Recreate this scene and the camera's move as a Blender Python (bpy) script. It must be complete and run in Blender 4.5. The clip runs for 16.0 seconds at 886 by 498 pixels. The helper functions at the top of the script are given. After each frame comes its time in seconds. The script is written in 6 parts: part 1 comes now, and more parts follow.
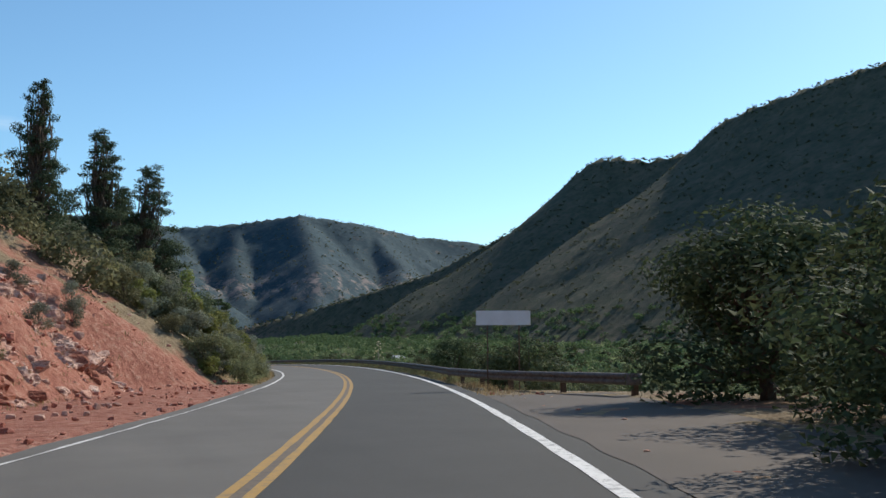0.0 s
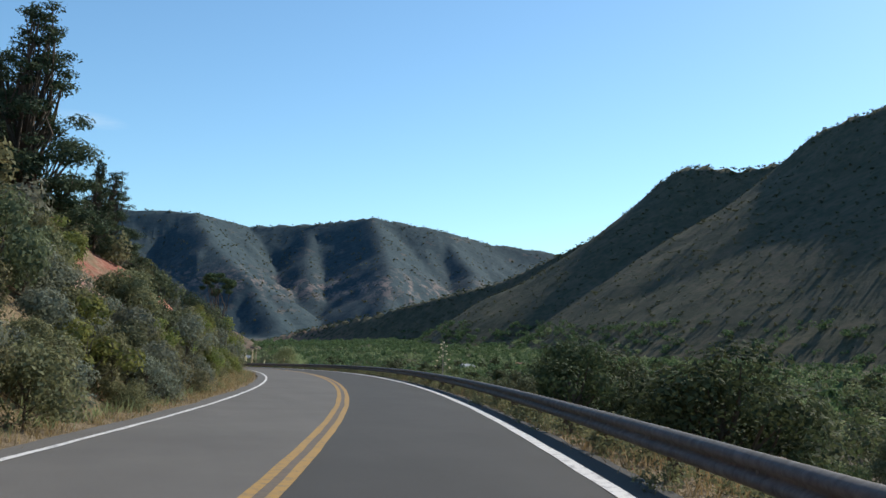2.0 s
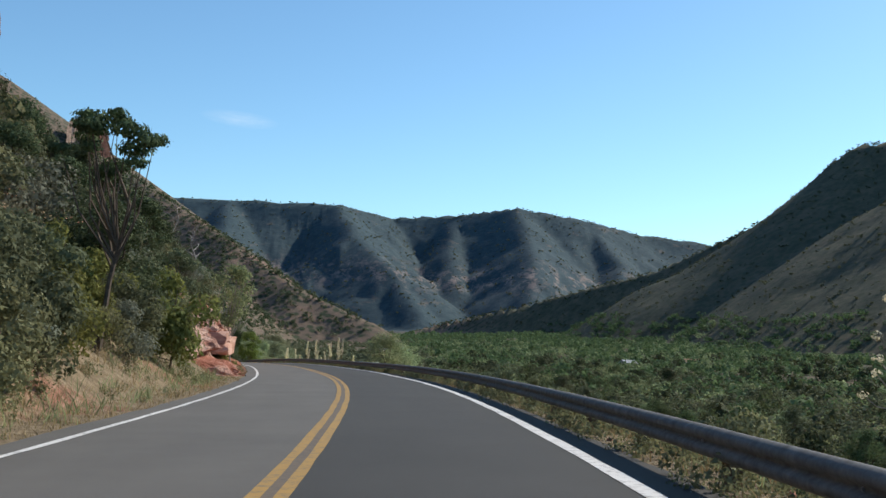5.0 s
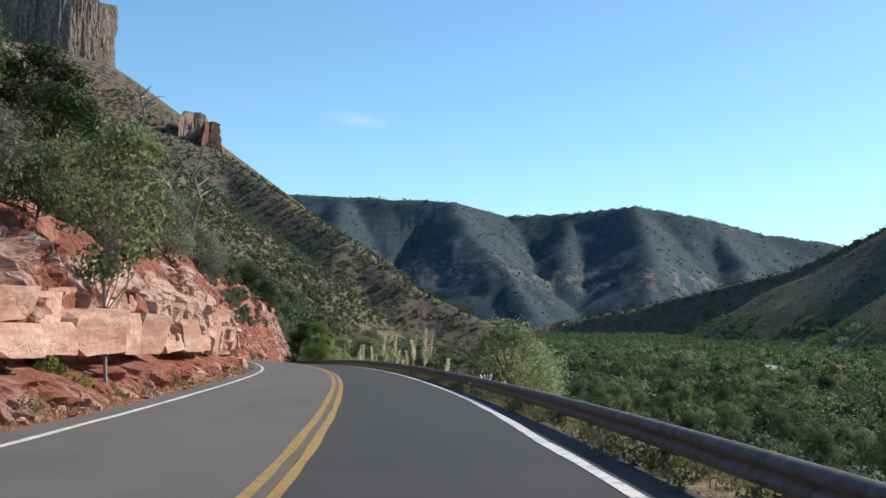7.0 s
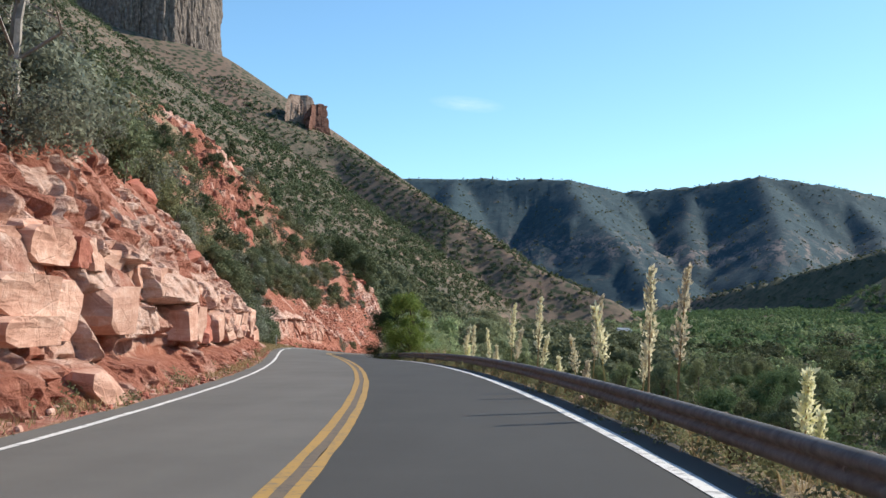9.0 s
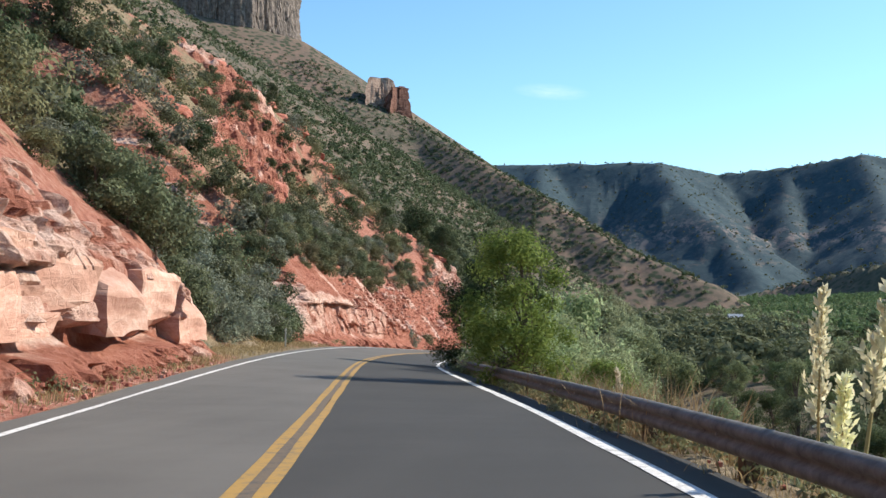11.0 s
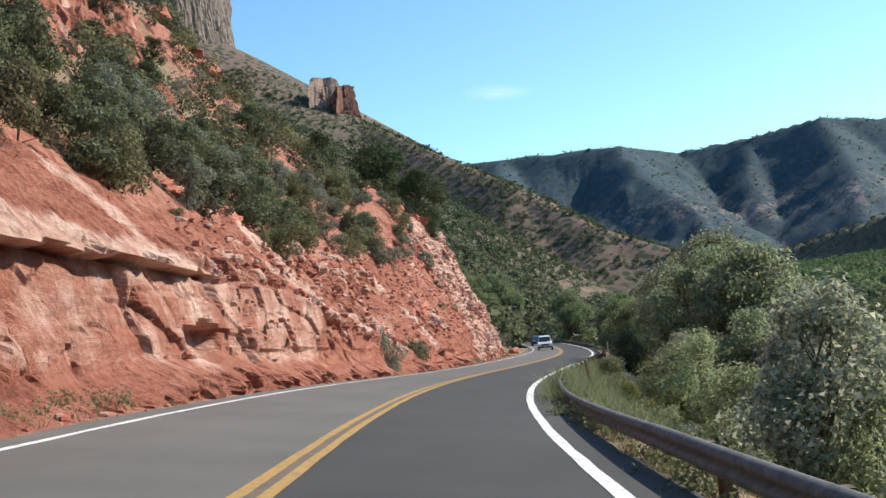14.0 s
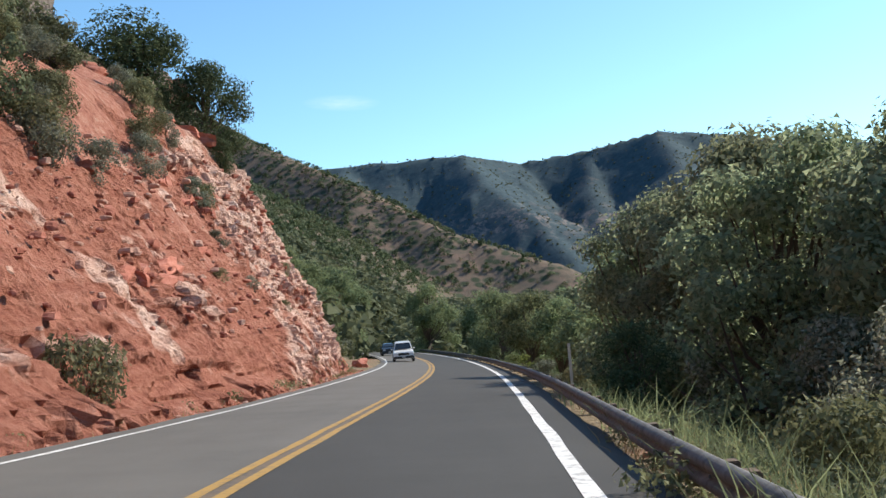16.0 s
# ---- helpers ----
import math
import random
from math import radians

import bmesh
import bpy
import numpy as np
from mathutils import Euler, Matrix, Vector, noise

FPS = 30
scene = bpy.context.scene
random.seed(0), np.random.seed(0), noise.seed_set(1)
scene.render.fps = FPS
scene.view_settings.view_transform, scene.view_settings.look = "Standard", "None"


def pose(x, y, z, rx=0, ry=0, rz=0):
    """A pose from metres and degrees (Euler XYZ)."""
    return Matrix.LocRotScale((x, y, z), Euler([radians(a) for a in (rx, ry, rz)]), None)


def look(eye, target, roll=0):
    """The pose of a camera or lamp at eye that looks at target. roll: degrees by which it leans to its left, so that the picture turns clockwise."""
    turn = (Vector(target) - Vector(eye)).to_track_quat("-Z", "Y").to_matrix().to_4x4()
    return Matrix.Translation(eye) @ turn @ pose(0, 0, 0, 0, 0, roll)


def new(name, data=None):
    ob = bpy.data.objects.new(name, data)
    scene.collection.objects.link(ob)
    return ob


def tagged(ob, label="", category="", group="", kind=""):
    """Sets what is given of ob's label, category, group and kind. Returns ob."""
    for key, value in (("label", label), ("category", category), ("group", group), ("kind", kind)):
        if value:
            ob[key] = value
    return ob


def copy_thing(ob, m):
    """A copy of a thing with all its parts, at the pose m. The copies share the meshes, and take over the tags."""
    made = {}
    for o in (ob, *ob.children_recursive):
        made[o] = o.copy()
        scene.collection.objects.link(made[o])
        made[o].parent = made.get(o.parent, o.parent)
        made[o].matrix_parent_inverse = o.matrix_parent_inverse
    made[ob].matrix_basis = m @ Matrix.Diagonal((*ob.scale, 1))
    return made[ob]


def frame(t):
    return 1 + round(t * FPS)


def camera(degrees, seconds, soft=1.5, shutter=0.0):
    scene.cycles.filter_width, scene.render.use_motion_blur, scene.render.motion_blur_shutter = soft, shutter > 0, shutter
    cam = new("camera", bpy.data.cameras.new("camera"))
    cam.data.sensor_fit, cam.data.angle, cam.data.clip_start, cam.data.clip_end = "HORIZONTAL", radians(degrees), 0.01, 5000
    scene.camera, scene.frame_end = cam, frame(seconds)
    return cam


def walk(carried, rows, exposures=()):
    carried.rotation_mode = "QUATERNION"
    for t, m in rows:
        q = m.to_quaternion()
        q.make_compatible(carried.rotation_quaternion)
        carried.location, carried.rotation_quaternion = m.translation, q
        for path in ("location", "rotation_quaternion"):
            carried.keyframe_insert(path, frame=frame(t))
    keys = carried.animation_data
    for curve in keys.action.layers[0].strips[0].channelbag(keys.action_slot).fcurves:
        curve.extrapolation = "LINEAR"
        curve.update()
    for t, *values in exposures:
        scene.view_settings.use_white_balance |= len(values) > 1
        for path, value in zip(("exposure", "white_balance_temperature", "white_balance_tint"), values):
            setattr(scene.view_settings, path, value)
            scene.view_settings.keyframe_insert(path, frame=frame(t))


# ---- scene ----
cam = camera(44.4, 16.0)
PATH = [
    (0, pose(1.61, -0.50, 1.33, 94.37, 0.30, -18.00)),
    (0.5, pose(4.38, 8.91, 1.16, 94.74, -0.52, -17.28)),
    (1, pose(7.00, 18.38, 0.98, 94.67, -0.90, -16.24)),
    (1.5, pose(9.49, 27.91, 0.79, 94.57, -1.30, -15.54)),
    (2, pose(11.85, 37.51, 0.60, 94.76, -2.16, -14.34)),
    (2.5, pose(14.05, 47.18, 0.41, 94.26, -1.65, -12.10)),
    (3, pose(16.08, 56.91, 0.22, 94.20, -0.97, -11.50)),
    (3.5, pose(17.89, 66.71, 0.04, 93.81, -2.31, -11.43)),
    (4, pose(19.46, 76.57, -0.13, 93.85, -2.22, -9.47)),
    (4.5, pose(20.80, 86.46, -0.31, 93.99, -2.34, -8.09)),
    (5, pose(21.93, 96.38, -0.50, 94.14, -2.46, -6.74)),
    (5.5, pose(22.84, 106.31, -0.71, 94.28, -2.58, -5.41)),
    (6, pose(23.55, 116.25, -0.93, 94.43, -2.70, -4.15)),
    (6.5, pose(24.03, 126.18, -1.16, 94.57, -2.82, -2.76)),
    (7, pose(24.26, 136.12, -1.40, 93.83, -3.27, -0.79)),
    (7.5, pose(24.15, 146.06, -1.66, 93.95, -3.12, 0.50)),
    (8, pose(23.74, 155.99, -1.92, 93.49, -1.46, 2.73)),
    (8.5, pose(23.13, 165.91, -2.20, 93.45, -2.15, 3.91)),
    (9, pose(22.37, 175.85, -2.50, 92.67, -1.65, 5.39)),
    (9.5, pose(21.40, 185.82, -2.80, 92.51, -1.45, 6.35)),
    (10, pose(20.14, 195.81, -3.12, 92.35, -1.25, 7.63)),
    (10.5, pose(18.58, 205.80, -3.45, 92.19, -1.05, 8.80)),
    (11, pose(16.74, 215.80, -3.81, 92.03, -0.84, 9.99)),
    (11.5, pose(14.64, 225.77, -4.20, 91.87, -0.64, 10.79)),
    (12, pose(12.40, 235.73, -4.63, 91.78, 1.20, 11.20)),
    (12.5, pose(10.14, 245.68, -5.08, 92.22, 1.95, 10.97)),
    (13, pose(7.98, 255.65, -5.57, 91.62, 2.33, 10.87)),
    (13.5, pose(6.02, 265.64, -6.10, 91.45, 4.48, 9.72)),
    (14, pose(4.34, 275.67, -6.66, 92.41, 5.10, 8.26)),
    (14.5, pose(2.94, 285.74, -7.24, 91.53, 5.58, 5.79)),
    (15, pose(1.78, 295.81, -7.81, 92.93, 6.28, 3.80)),
    (15.5, pose(0.95, 305.87, -8.35, 92.38, 5.97, 1.81)),
    (16, pose(0.63, 315.91, -8.86, 92.26, 5.02, -0.08)),
]
walk(cam, PATH, [(0, -.05), (4, 0), (6.5, .08), (9, .34), (12.5, .52), (16, .42)])
HEAD = [-20.6, -16.7, -14.6, -11.9, -8.4, -5.1, -1.9, 2.7, 5.0, 9.1, 12.7, 12.8, 9.4, 5.6, -1.4, -1.7, 0.0, 2.0, 4.4, 7.0, 9.6]
GRADE = [-0.0166, -0.0191, -0.0185, -0.0239, -0.0302, -0.0378, -0.0506, -0.0555, -0.0499, -0.0377, -0.0268]
BANK = [0.003, -0.018, -0.015, -0.029, -0.024, -0.019, -0.019, 0.068, 0.125, 0.049, 0.067, 0.062, 0.060]

# ---- world, sun, exposure ----
SUN_AZ, SUN_EL = 60.0, 36.0
world = bpy.data.worlds.new("sky")
scene.world = world
world.use_nodes = True
wn, wl = world.node_tree.nodes, world.node_tree.links
sky = wn.new("ShaderNodeTexSky")
sky.sky_type, sky.sun_disc = 'NISHITA', False
sky.sun_elevation, sky.sun_rotation = radians(SUN_EL), radians(SUN_AZ)
sky.altitude, sky.air_density, sky.dust_density, sky.ozone_density = 1200, 1.0, 1.1, 2.0
tint = wn.new("ShaderNodeMix")
tint.data_type, tint.blend_type = 'RGBA', 'MULTIPLY'
tint.inputs[0].default_value, tint.inputs[7].default_value = 1.0, (.75, 1.0, 1.06, 1)
wl.new(sky.outputs[0], tint.inputs[6])
# one thin wisp of cloud low over the far mountains
gen = wn.new("ShaderNodeTexCoord")
shift = wn.new("ShaderNodeMapping")
ca, ce = radians(4.4), radians(10.3)
shift.vector_type = 'TEXTURE'
shift.inputs["Location"].default_value = (-math.sin(ca) * math.cos(ce), math.cos(ca) * math.cos(ce), math.sin(ce))
shift.inputs["Rotation"].default_value = (0, radians(4), ca)
shift.inputs["Scale"].default_value = (.028, .5, .006)
wl.new(gen.outputs["Generated"], shift.inputs["Vector"])
puff = wn.new("ShaderNodeTexNoise")
puff.inputs["Scale"].default_value, puff.inputs["Detail"].default_value = 2.2, 5
wl.new(shift.outputs[0], puff.inputs["Vector"])
far_ = wn.new("ShaderNodeVectorMath")
far_.operation = 'LENGTH'
wl.new(shift.outputs[0], far_.inputs[0])
fade = wn.new("ShaderNodeMapRange")
fade.inputs[1].default_value, fade.inputs[2].default_value, fade.inputs[3].default_value, fade.inputs[4].default_value = .2, 1.3, .32, 0
wl.new(far_.outputs["Value"], fade.inputs[0])
veil = wn.new("ShaderNodeMath")
veil.operation = 'MULTIPLY'
wl.new(fade.outputs[0], veil.inputs[0])
wl.new(puff.outputs["Fac"], veil.inputs[1])
sky_mix = wn.new("ShaderNodeMix")
sky_mix.data_type = 'RGBA'
wl.new(veil.outputs[0], sky_mix.inputs[0])
wl.new(tint.outputs[2], sky_mix.inputs[6])
sky_mix.inputs[7].default_value = (6.4, 7.0, 7.4, 1)
wl.new(sky_mix.outputs[2], wn["Background"].inputs[0])
wn["Background"].inputs[1].default_value = 0.15
sun = new("sun", bpy.data.lights.new("sun", 'SUN'))
sun.data.energy, sun.data.angle, sun.data.color = 5.0, radians(0.55), (1.0, 0.91, 0.78)
a, e = radians(SUN_AZ), radians(SUN_EL)
sun.matrix_world = look((math.sin(a) * math.cos(e) * 500, math.cos(a) * math.cos(e) * 500, math.sin(e) * 500), (0, 0, 0))


# ---- numbers: noise, splines, the road's line ----
def lattice(ix, iy, seed):
    n = (ix.astype(np.int64) * 374761393 + iy.astype(np.int64) * 668265263 + seed * 974634777) & 0xFFFFFFFF
    n = ((n ^ (n >> 13)) * 1274126177) & 0xFFFFFFFF
    n = ((n ^ (n >> 16)) * 2246822519) & 0xFFFFFFFF
    return ((n ^ (n >> 15)) & 0xFFFFFF) / float(0xFFFFFF) * 2 - 1


def vnoise(x, y, seed=0):
    x, y = np.asarray(x, float), np.asarray(y, float)
    ix, iy = np.floor(x), np.floor(y)
    fx, fy = x - ix, y - iy
    fx, fy = fx * fx * (3 - 2 * fx), fy * fy * (3 - 2 * fy)
    a, b = lattice(ix, iy, seed), lattice(ix + 1, iy, seed)
    c, d = lattice(ix, iy + 1, seed), lattice(ix + 1, iy + 1, seed)
    return (a * (1 - fx) + b * fx) * (1 - fy) + (c * (1 - fx) + d * fx) * fy


def fbm(x, y, octaves=4, seed=0, ridged=False):
    total, amp, norm = 0.0, 1.0, 0.0
    for k in range(octaves):
        n = vnoise(x * 2 ** k + 17.3 * k, y * 2 ** k - 9.1 * k, seed + k)
        total = total + amp * ((1 - 2 * np.abs(n)) if ridged else n)
        norm += amp
        amp *= 0.5
    return total / norm


def sstep(a, b, x):
    t = np.clip((x - a) / (b - a), 0, 1)
    return t * t * (3 - 2 * t)


def catmull(start, step, vals, x):
    vals = np.array(vals, float)
    u = np.clip((x - start) / step, 0, len(vals) - 1.0001)
    i = u.astype(int)
    f = u - i
    p = np.concatenate([[2 * vals[0] - vals[1]], vals, [2 * vals[-1] - vals[-2]]])
    a, b, c, d = p[i], p[i + 1], p[i + 2], p[i + 3]
    return b + .5 * f * (c - a + f * (2 * a - 5 * b + 4 * c - d + f * (3 * (b - c) + d - a)))


RS = np.arange(-90.0, 560.0, 1.0)
RTH = np.radians(catmull(-20, 25, HEAD, RS))
RG = catmull(-20, 50, GRADE, RS)
RB = catmull(-20, 40, BANK, RS)
RX = np.concatenate([[0], np.cumsum(-np.sin((RTH[1:] + RTH[:-1]) / 2))])
RY = np.concatenate([[0], np.cumsum(np.cos((RTH[1:] + RTH[:-1]) / 2))])
RZ = np.concatenate([[0], np.cumsum((RG[1:] + RG[:-1]) / 2)])
RX, RY, RZ = RX - RX[90], RY - RY[90], RZ - RZ[90]


def rx(y): return np.interp(y, RY, RX)
def rz(y): return np.interp(y, RY, RZ)
def rb(y): return np.interp(y, RY, RB)
def rth(y): return np.interp(y, RY, RTH)


def at_road(y, d, h=0.0):
    """The place d metres right of the road's middle, level with y along it, h over the road's plane."""
    th = float(rth(y))
    return Vector((float(rx(y)) + d * math.cos(th), y + d * math.sin(th), float(rz(y) - rb(y) * d) + h))


# ---- the lie of the land ----
KY = [-80, 0, 25, 46, 54, 72, 90, 105, 140, 150, 160, 175, 187, 200, 211, 232, 246, 253, 256, 284, 288, 300, 315, 330, 350, 368, 381, 392, 420, 560]
FOOT = [8, 9.5, 10.5, 9, 5.2, 5.2, 5.4, 5.2, 5.2, 5.2, 5.2, 5.3, 5.2, 5.2, 5.3, 5.3, 5.3, 5.4, 6.5, 6.4, 4.9, 4.9, 4.9, 4.9, 4.8, 4.8, 4.9, 7.5, 8, 8]
CUTH = [3, 4, 5.0, 4.5, 3.4, 3.9, 3.9, 5.0, 2.2, 2.8, 3.6, 4.4, 5.2, 6.6, 7.4, 6.0, 4.2, 2.8, 2.5, 3.0, 5.0, 7.4, 9.2, 10.5, 11.5, 12.5, 12.0, 4.0, 3, 3]
CUTK = [.8, .9, 1.25, 1.0, .75, .85, .85, 1.0, .6, .9, 1.0, 1.1, 1.15, 1.25, 1.25, 1.1, .9, .8, .7, .8, .9, 1.0, 1.15, 1.3, 1.45, 1.9, 2.2, .6, .5, .5]
UPK = [.5, .5, .52, .56, .60, .62, .60, .50, .65, .68, .70, .72, .74, .75, .78, .80, .80, .82, .82, .90, .95, 1.0, 1.0, 1.0, .85, .75, .45, .5, .5, .5]
# the upright rock wall at the foot of the cut
WALLH = [0, 0, 0, 0, 0, 0, 0, 0, 0, 1.2, 2.4, 2.8, 3.0, 3.3, 3.1, 2.9, 2.7, 2.2, 0, 0, 3.0, 3.3, 3.3, 1.2, .8, 0, 0, 0, 0, 0]
WALLK = 4.5


def key(y, vals): return np.interp(y, KY, vals)


def ridge(x, y, line, slope, soft=30.0, rim=0.0):
    """The height under a ridge line of (x, y, z) that falls off to both sides, with a steep rim of that height."""
    best, drop = np.full(np.shape(x), -1e3), np.zeros(np.shape(x))
    for (x0, y0, z0), (x1, y1, z1) in zip(line[:-1], line[1:]):
        dx, dy = x1 - x0, y1 - y0
        t = np.clip(((x - x0) * dx + (y - y0) * dy) / (dx * dx + dy * dy), 0, 1)
        dist = np.hypot(x - x0 - t * dx, y - y0 - t * dy)
        fall = slope * (np.sqrt(dist * dist + soft * soft) - soft) + rim * (1 - np.exp(-dist / 50))
        z = z0 + t * (z1 - z0) - fall
        drop = np.where(z > best, fall, drop)
        best = np.maximum(best, z)
    return best, drop


RIGHT_RIDGE = [(900, -200, 300), (800, 250, 262), (660, 560, 226), (601, 698, 215), (590, 732, 212), (573, 791, 205), (562, 826, 201), (551, 864, 192), (547, 877, 181), (544, 888, 172), (526, 947, 170),
               (512, 993, 180), (503, 1023, 181), (493, 1036, 172), (473, 1063, 143), (451, 1091, 119), (416, 1137, 96), (373, 1192, 69), (318, 1265, 50), (257, 1344, 29), (150, 1500, -4)]
BACK_RIDGE = [(-900, 2500, 250), (-350, 2420, 246), (-150, 2430, 252), (57, 2400, 252), (184, 2577, 245), (330, 2530, 256), (453, 2441, 270), (620, 2480, 254),
              (760, 2560, 238), (1000, 2600, 222), (1500, 2600, 200)]
BACK_SPURS = [[(453, 2441, 268), (440, 2200, 170), (400, 1960, 95), (350, 1760, 10)], [(57, 2400, 250), (90, 2180, 170), (150, 1980, 95), (190, 1800, 10)],
              [(-170, 2430, 250), (-160, 2200, 160), (-120, 1950, 60), (-80, 1800, 0)], [(620, 2480, 244), (640, 2250, 140), (560, 1980, 70), (520, 1850, 20)],
              [(330, 2530, 250), (290, 2300, 150), (280, 2080, 70)], [(-420, 2430, 245), (-400, 2150, 130), (-330, 1900, 30)]]
SPUR = [(-700, 1120, 330), (-310, 1224, 236), (-192, 1165, 150), (-49, 995, 62), (4, 936, 26), (60, 900, 2)]


def land(x, y):
    """The natural land, far from the road's own cut and fill."""
    floor = np.interp(y, [-200, 0, 200, 400, 600, 1000, 1600], [-9, -9.5, -13, -20, -18, -14, -12]) + 1.5 * fbm(x / 60, y / 60, 3, 5)
    rise = 0.045 * np.clip(x - rx(np.clip(y, -80, 420)) - 70, 0, 500)
    z = floor + rise
    right, fall = ridge(x, y, RIGHT_RIDGE, .63, 3, 25)
    right = right + sstep(8, 60, fall) * (6 * fbm(x / 150, y / 110, 2, 11) + 4 * fbm(x / 60, y / 60, 2, 3))
    back, fall = ridge(x, y, BACK_RIDGE, .60, 14, 22)
    for s in BACK_SPURS:
        z2, f2 = ridge(x, y, s, .66, 14)
        fall = np.where(z2 > back, np.maximum(f2, 20), fall)
        back = np.maximum(back, z2)
    back = back + sstep(3, 45, fall) * (13 * (fbm(x / 120, y / 160, 4, 21, True) - .2) + 4 * fbm(x / 40, y / 40, 3, 4)) + 1.0 * fbm(x / 60, y / 60, 2, 7)
    foot = np.interp(y, [-200, 0, 100, 200, 300, 420, 600, 950, 1200], [0, -2, 8, 4, -16, -24, -14, 0, -60])
    slope = np.interp(y, [0, 300, 450, 900], [.58, .62, .62, .64])
    lift = np.interp(y, [-200, 0, 200, 300, 420, 600, 900], [2, 2, 0, 2, -12, -13, -4])
    left = lift + slope * (foot - x) + 2.0 * fbm(x / 60, y / 70, 3, 31) * sstep(20, 90, foot - x) - .9 * np.clip(y - 1010 + .35 * x, 0, 1e4)
    left = np.minimum(left, 330 + 0 * x)
    left = np.maximum(left, ridge(x, y, SPUR, .66, 6)[0])
    return np.maximum(np.maximum(z, right), np.maximum(back, left))


def ground_z(x, y, sink=0.06):
    """The height of the ground sheet, with the road's bench, the cut on its left and the fill on its right."""
    x, y = np.asarray(x, float), np.asarray(y, float)
    yc = np.clip(y, -88, 540)
    d = (x - rx(yc)) * np.cos(rth(yc))
    base = rz(yc)
    flat = base - rb(yc) * np.clip(d, -9, 9)
    e = -d
    foot, h, k, up = key(yc, FOOT), key(yc, CUTH), key(yc, CUTK), key(yc, UPK)
    wob = vnoise(yc / 3.1, 0 * yc, 71) * .5 + vnoise(yc / 9, 0 * yc, 72) * .6
    t = np.clip(e - foot - wob * sstep(4.6, 6.5, foot) * 1.0, 0, None)
    wall = key(yc, WALLH)
    t2 = np.clip(t - wall / WALLK, 0, None)
    cut = np.minimum(t * WALLK, wall) + np.minimum(t2 * k, h - wall) + np.clip(t2 - (h - wall) / k, 0, None) * up
    cut = np.where(wall > .3, np.minimum(cut, np.clip(t - 1.1, 0, None) * 7), cut)
    rough = sstep(.3, 2.5, t)
    cut = cut + rough * (.45 * fbm(x / 2.2, y / 2.2 + 3, 4, 41) + .9 * fbm(x / 9, y / 9, 3, 42) * sstep(2, 8, t))
    cut = cut + .03 * fbm(x * 1.3, y * 1.3, 3, 44) * sstep(4.0, 5.0, e)
    cut = cut + 4.2 * sstep(17, 27, e) * sstep(70, 46, e) * np.exp(-((yc - 350) / 13) ** 2)
    # right: verge, then the fill down to the valley
    pull = np.interp(yc, [-80, 2, 18, 27, 34], [9, 9, 8.5, 5.0, 0])
    verge = 4.9 + pull
    drop = np.clip(d - verge, 0, None)
    fill = -np.minimum(drop * .62, 9 + .02 * drop) + .35 * fbm(x / 3, y / 3, 3, 43) * sstep(.5, 3, drop) - .04 * sstep(3.9, 4.6, d) + .05 * fbm(x / .8, y / .8, 2, 45) * sstep(4.3, 5.2, d)
    near = flat + np.where(d < 0, cut, fill)
    nat = land(x, y)
    mixl = sstep(30, 95, e)
    mixr = sstep(verge + 14, verge + 40, d)
    z = near * (1 - np.maximum(mixl, mixr)) + nat * np.maximum(mixl, mixr)
    far = sstep(430, 500, y)
    z = z * (1 - far) + nat * far
    return z - sink * sstep(4.6, 4.2, np.abs(d)) * (1 - far)


# ---- materials ----
def material(name, rough=.8, spec=.3):
    m = bpy.data.materials.new(name)
    m.use_nodes = True
    b = m.node_tree.nodes["Principled BSDF"]
    b.inputs["Roughness"].default_value = rough
    b.inputs["Specular IOR Level"].default_value = spec
    return m, m.node_tree.nodes, m.node_tree.links, b


def node(ns, ls, kind, into=None, **vals):
    n = ns.new("ShaderNode" + kind)
    for k, v in vals.items():
        if k in n.inputs:
            n.inputs[k].default_value = v
        else:
            raise KeyError(k)
    return n


def noise_tex(ns, ls, coord, scale, detail=4.0, rough=.6, stretch=None):
    if stretch:
        mp = ns.new("ShaderNodeMapping")
        mp.inputs["Scale"].default_value = stretch
        ls.new(coord, mp.inputs["Vector"])
        coord = mp.outputs[0]
    n = node(ns, ls, "TexNoise", Scale=scale, Detail=detail, Roughness=rough)
    ls.new(coord, n.inputs["Vector"])
    return n.outputs["Fac"]


def ramp(ns, ls, fac, stops):
    r = ns.new("ShaderNodeValToRGB")
    el = r.color_ramp.elements
    while len(el) < len(stops):
        el.new(0.5)
    for q, (p, c) in zip(el, stops):
        q.position = p
        q.color = (*c, 1) if len(c) == 3 else c
    ls.new(fac, r.inputs[0])
    return r.outputs[0]


def grey(v): return (v, v, v)


def mixc(ns, ls, fac, a, b, blend='MIX'):
    m = ns.new("ShaderNodeMix")
    m.data_type, m.blend_type = 'RGBA', blend
    for sock, v in ((m.inputs[0], fac), (m.inputs[6], a), (m.inputs[7], b)):
        if isinstance(v, (int, float)):
            sock.default_value = v
        elif isinstance(v, tuple):
            sock.default_value = (*v, 1) if len(v) == 3 else v
        else:
            ls.new(v, sock)
    return m.outputs[2]


def mathn(ns, ls, op, a, b=0.0):
    m = ns.new("ShaderNodeMath")
    m.operation = op
    for sock, v in zip(m.inputs, (a, b)):
        if isinstance(v, (int, float)):
            sock.default_value = v
        else:
            ls.new(v, sock)
    return m.outputs[0]


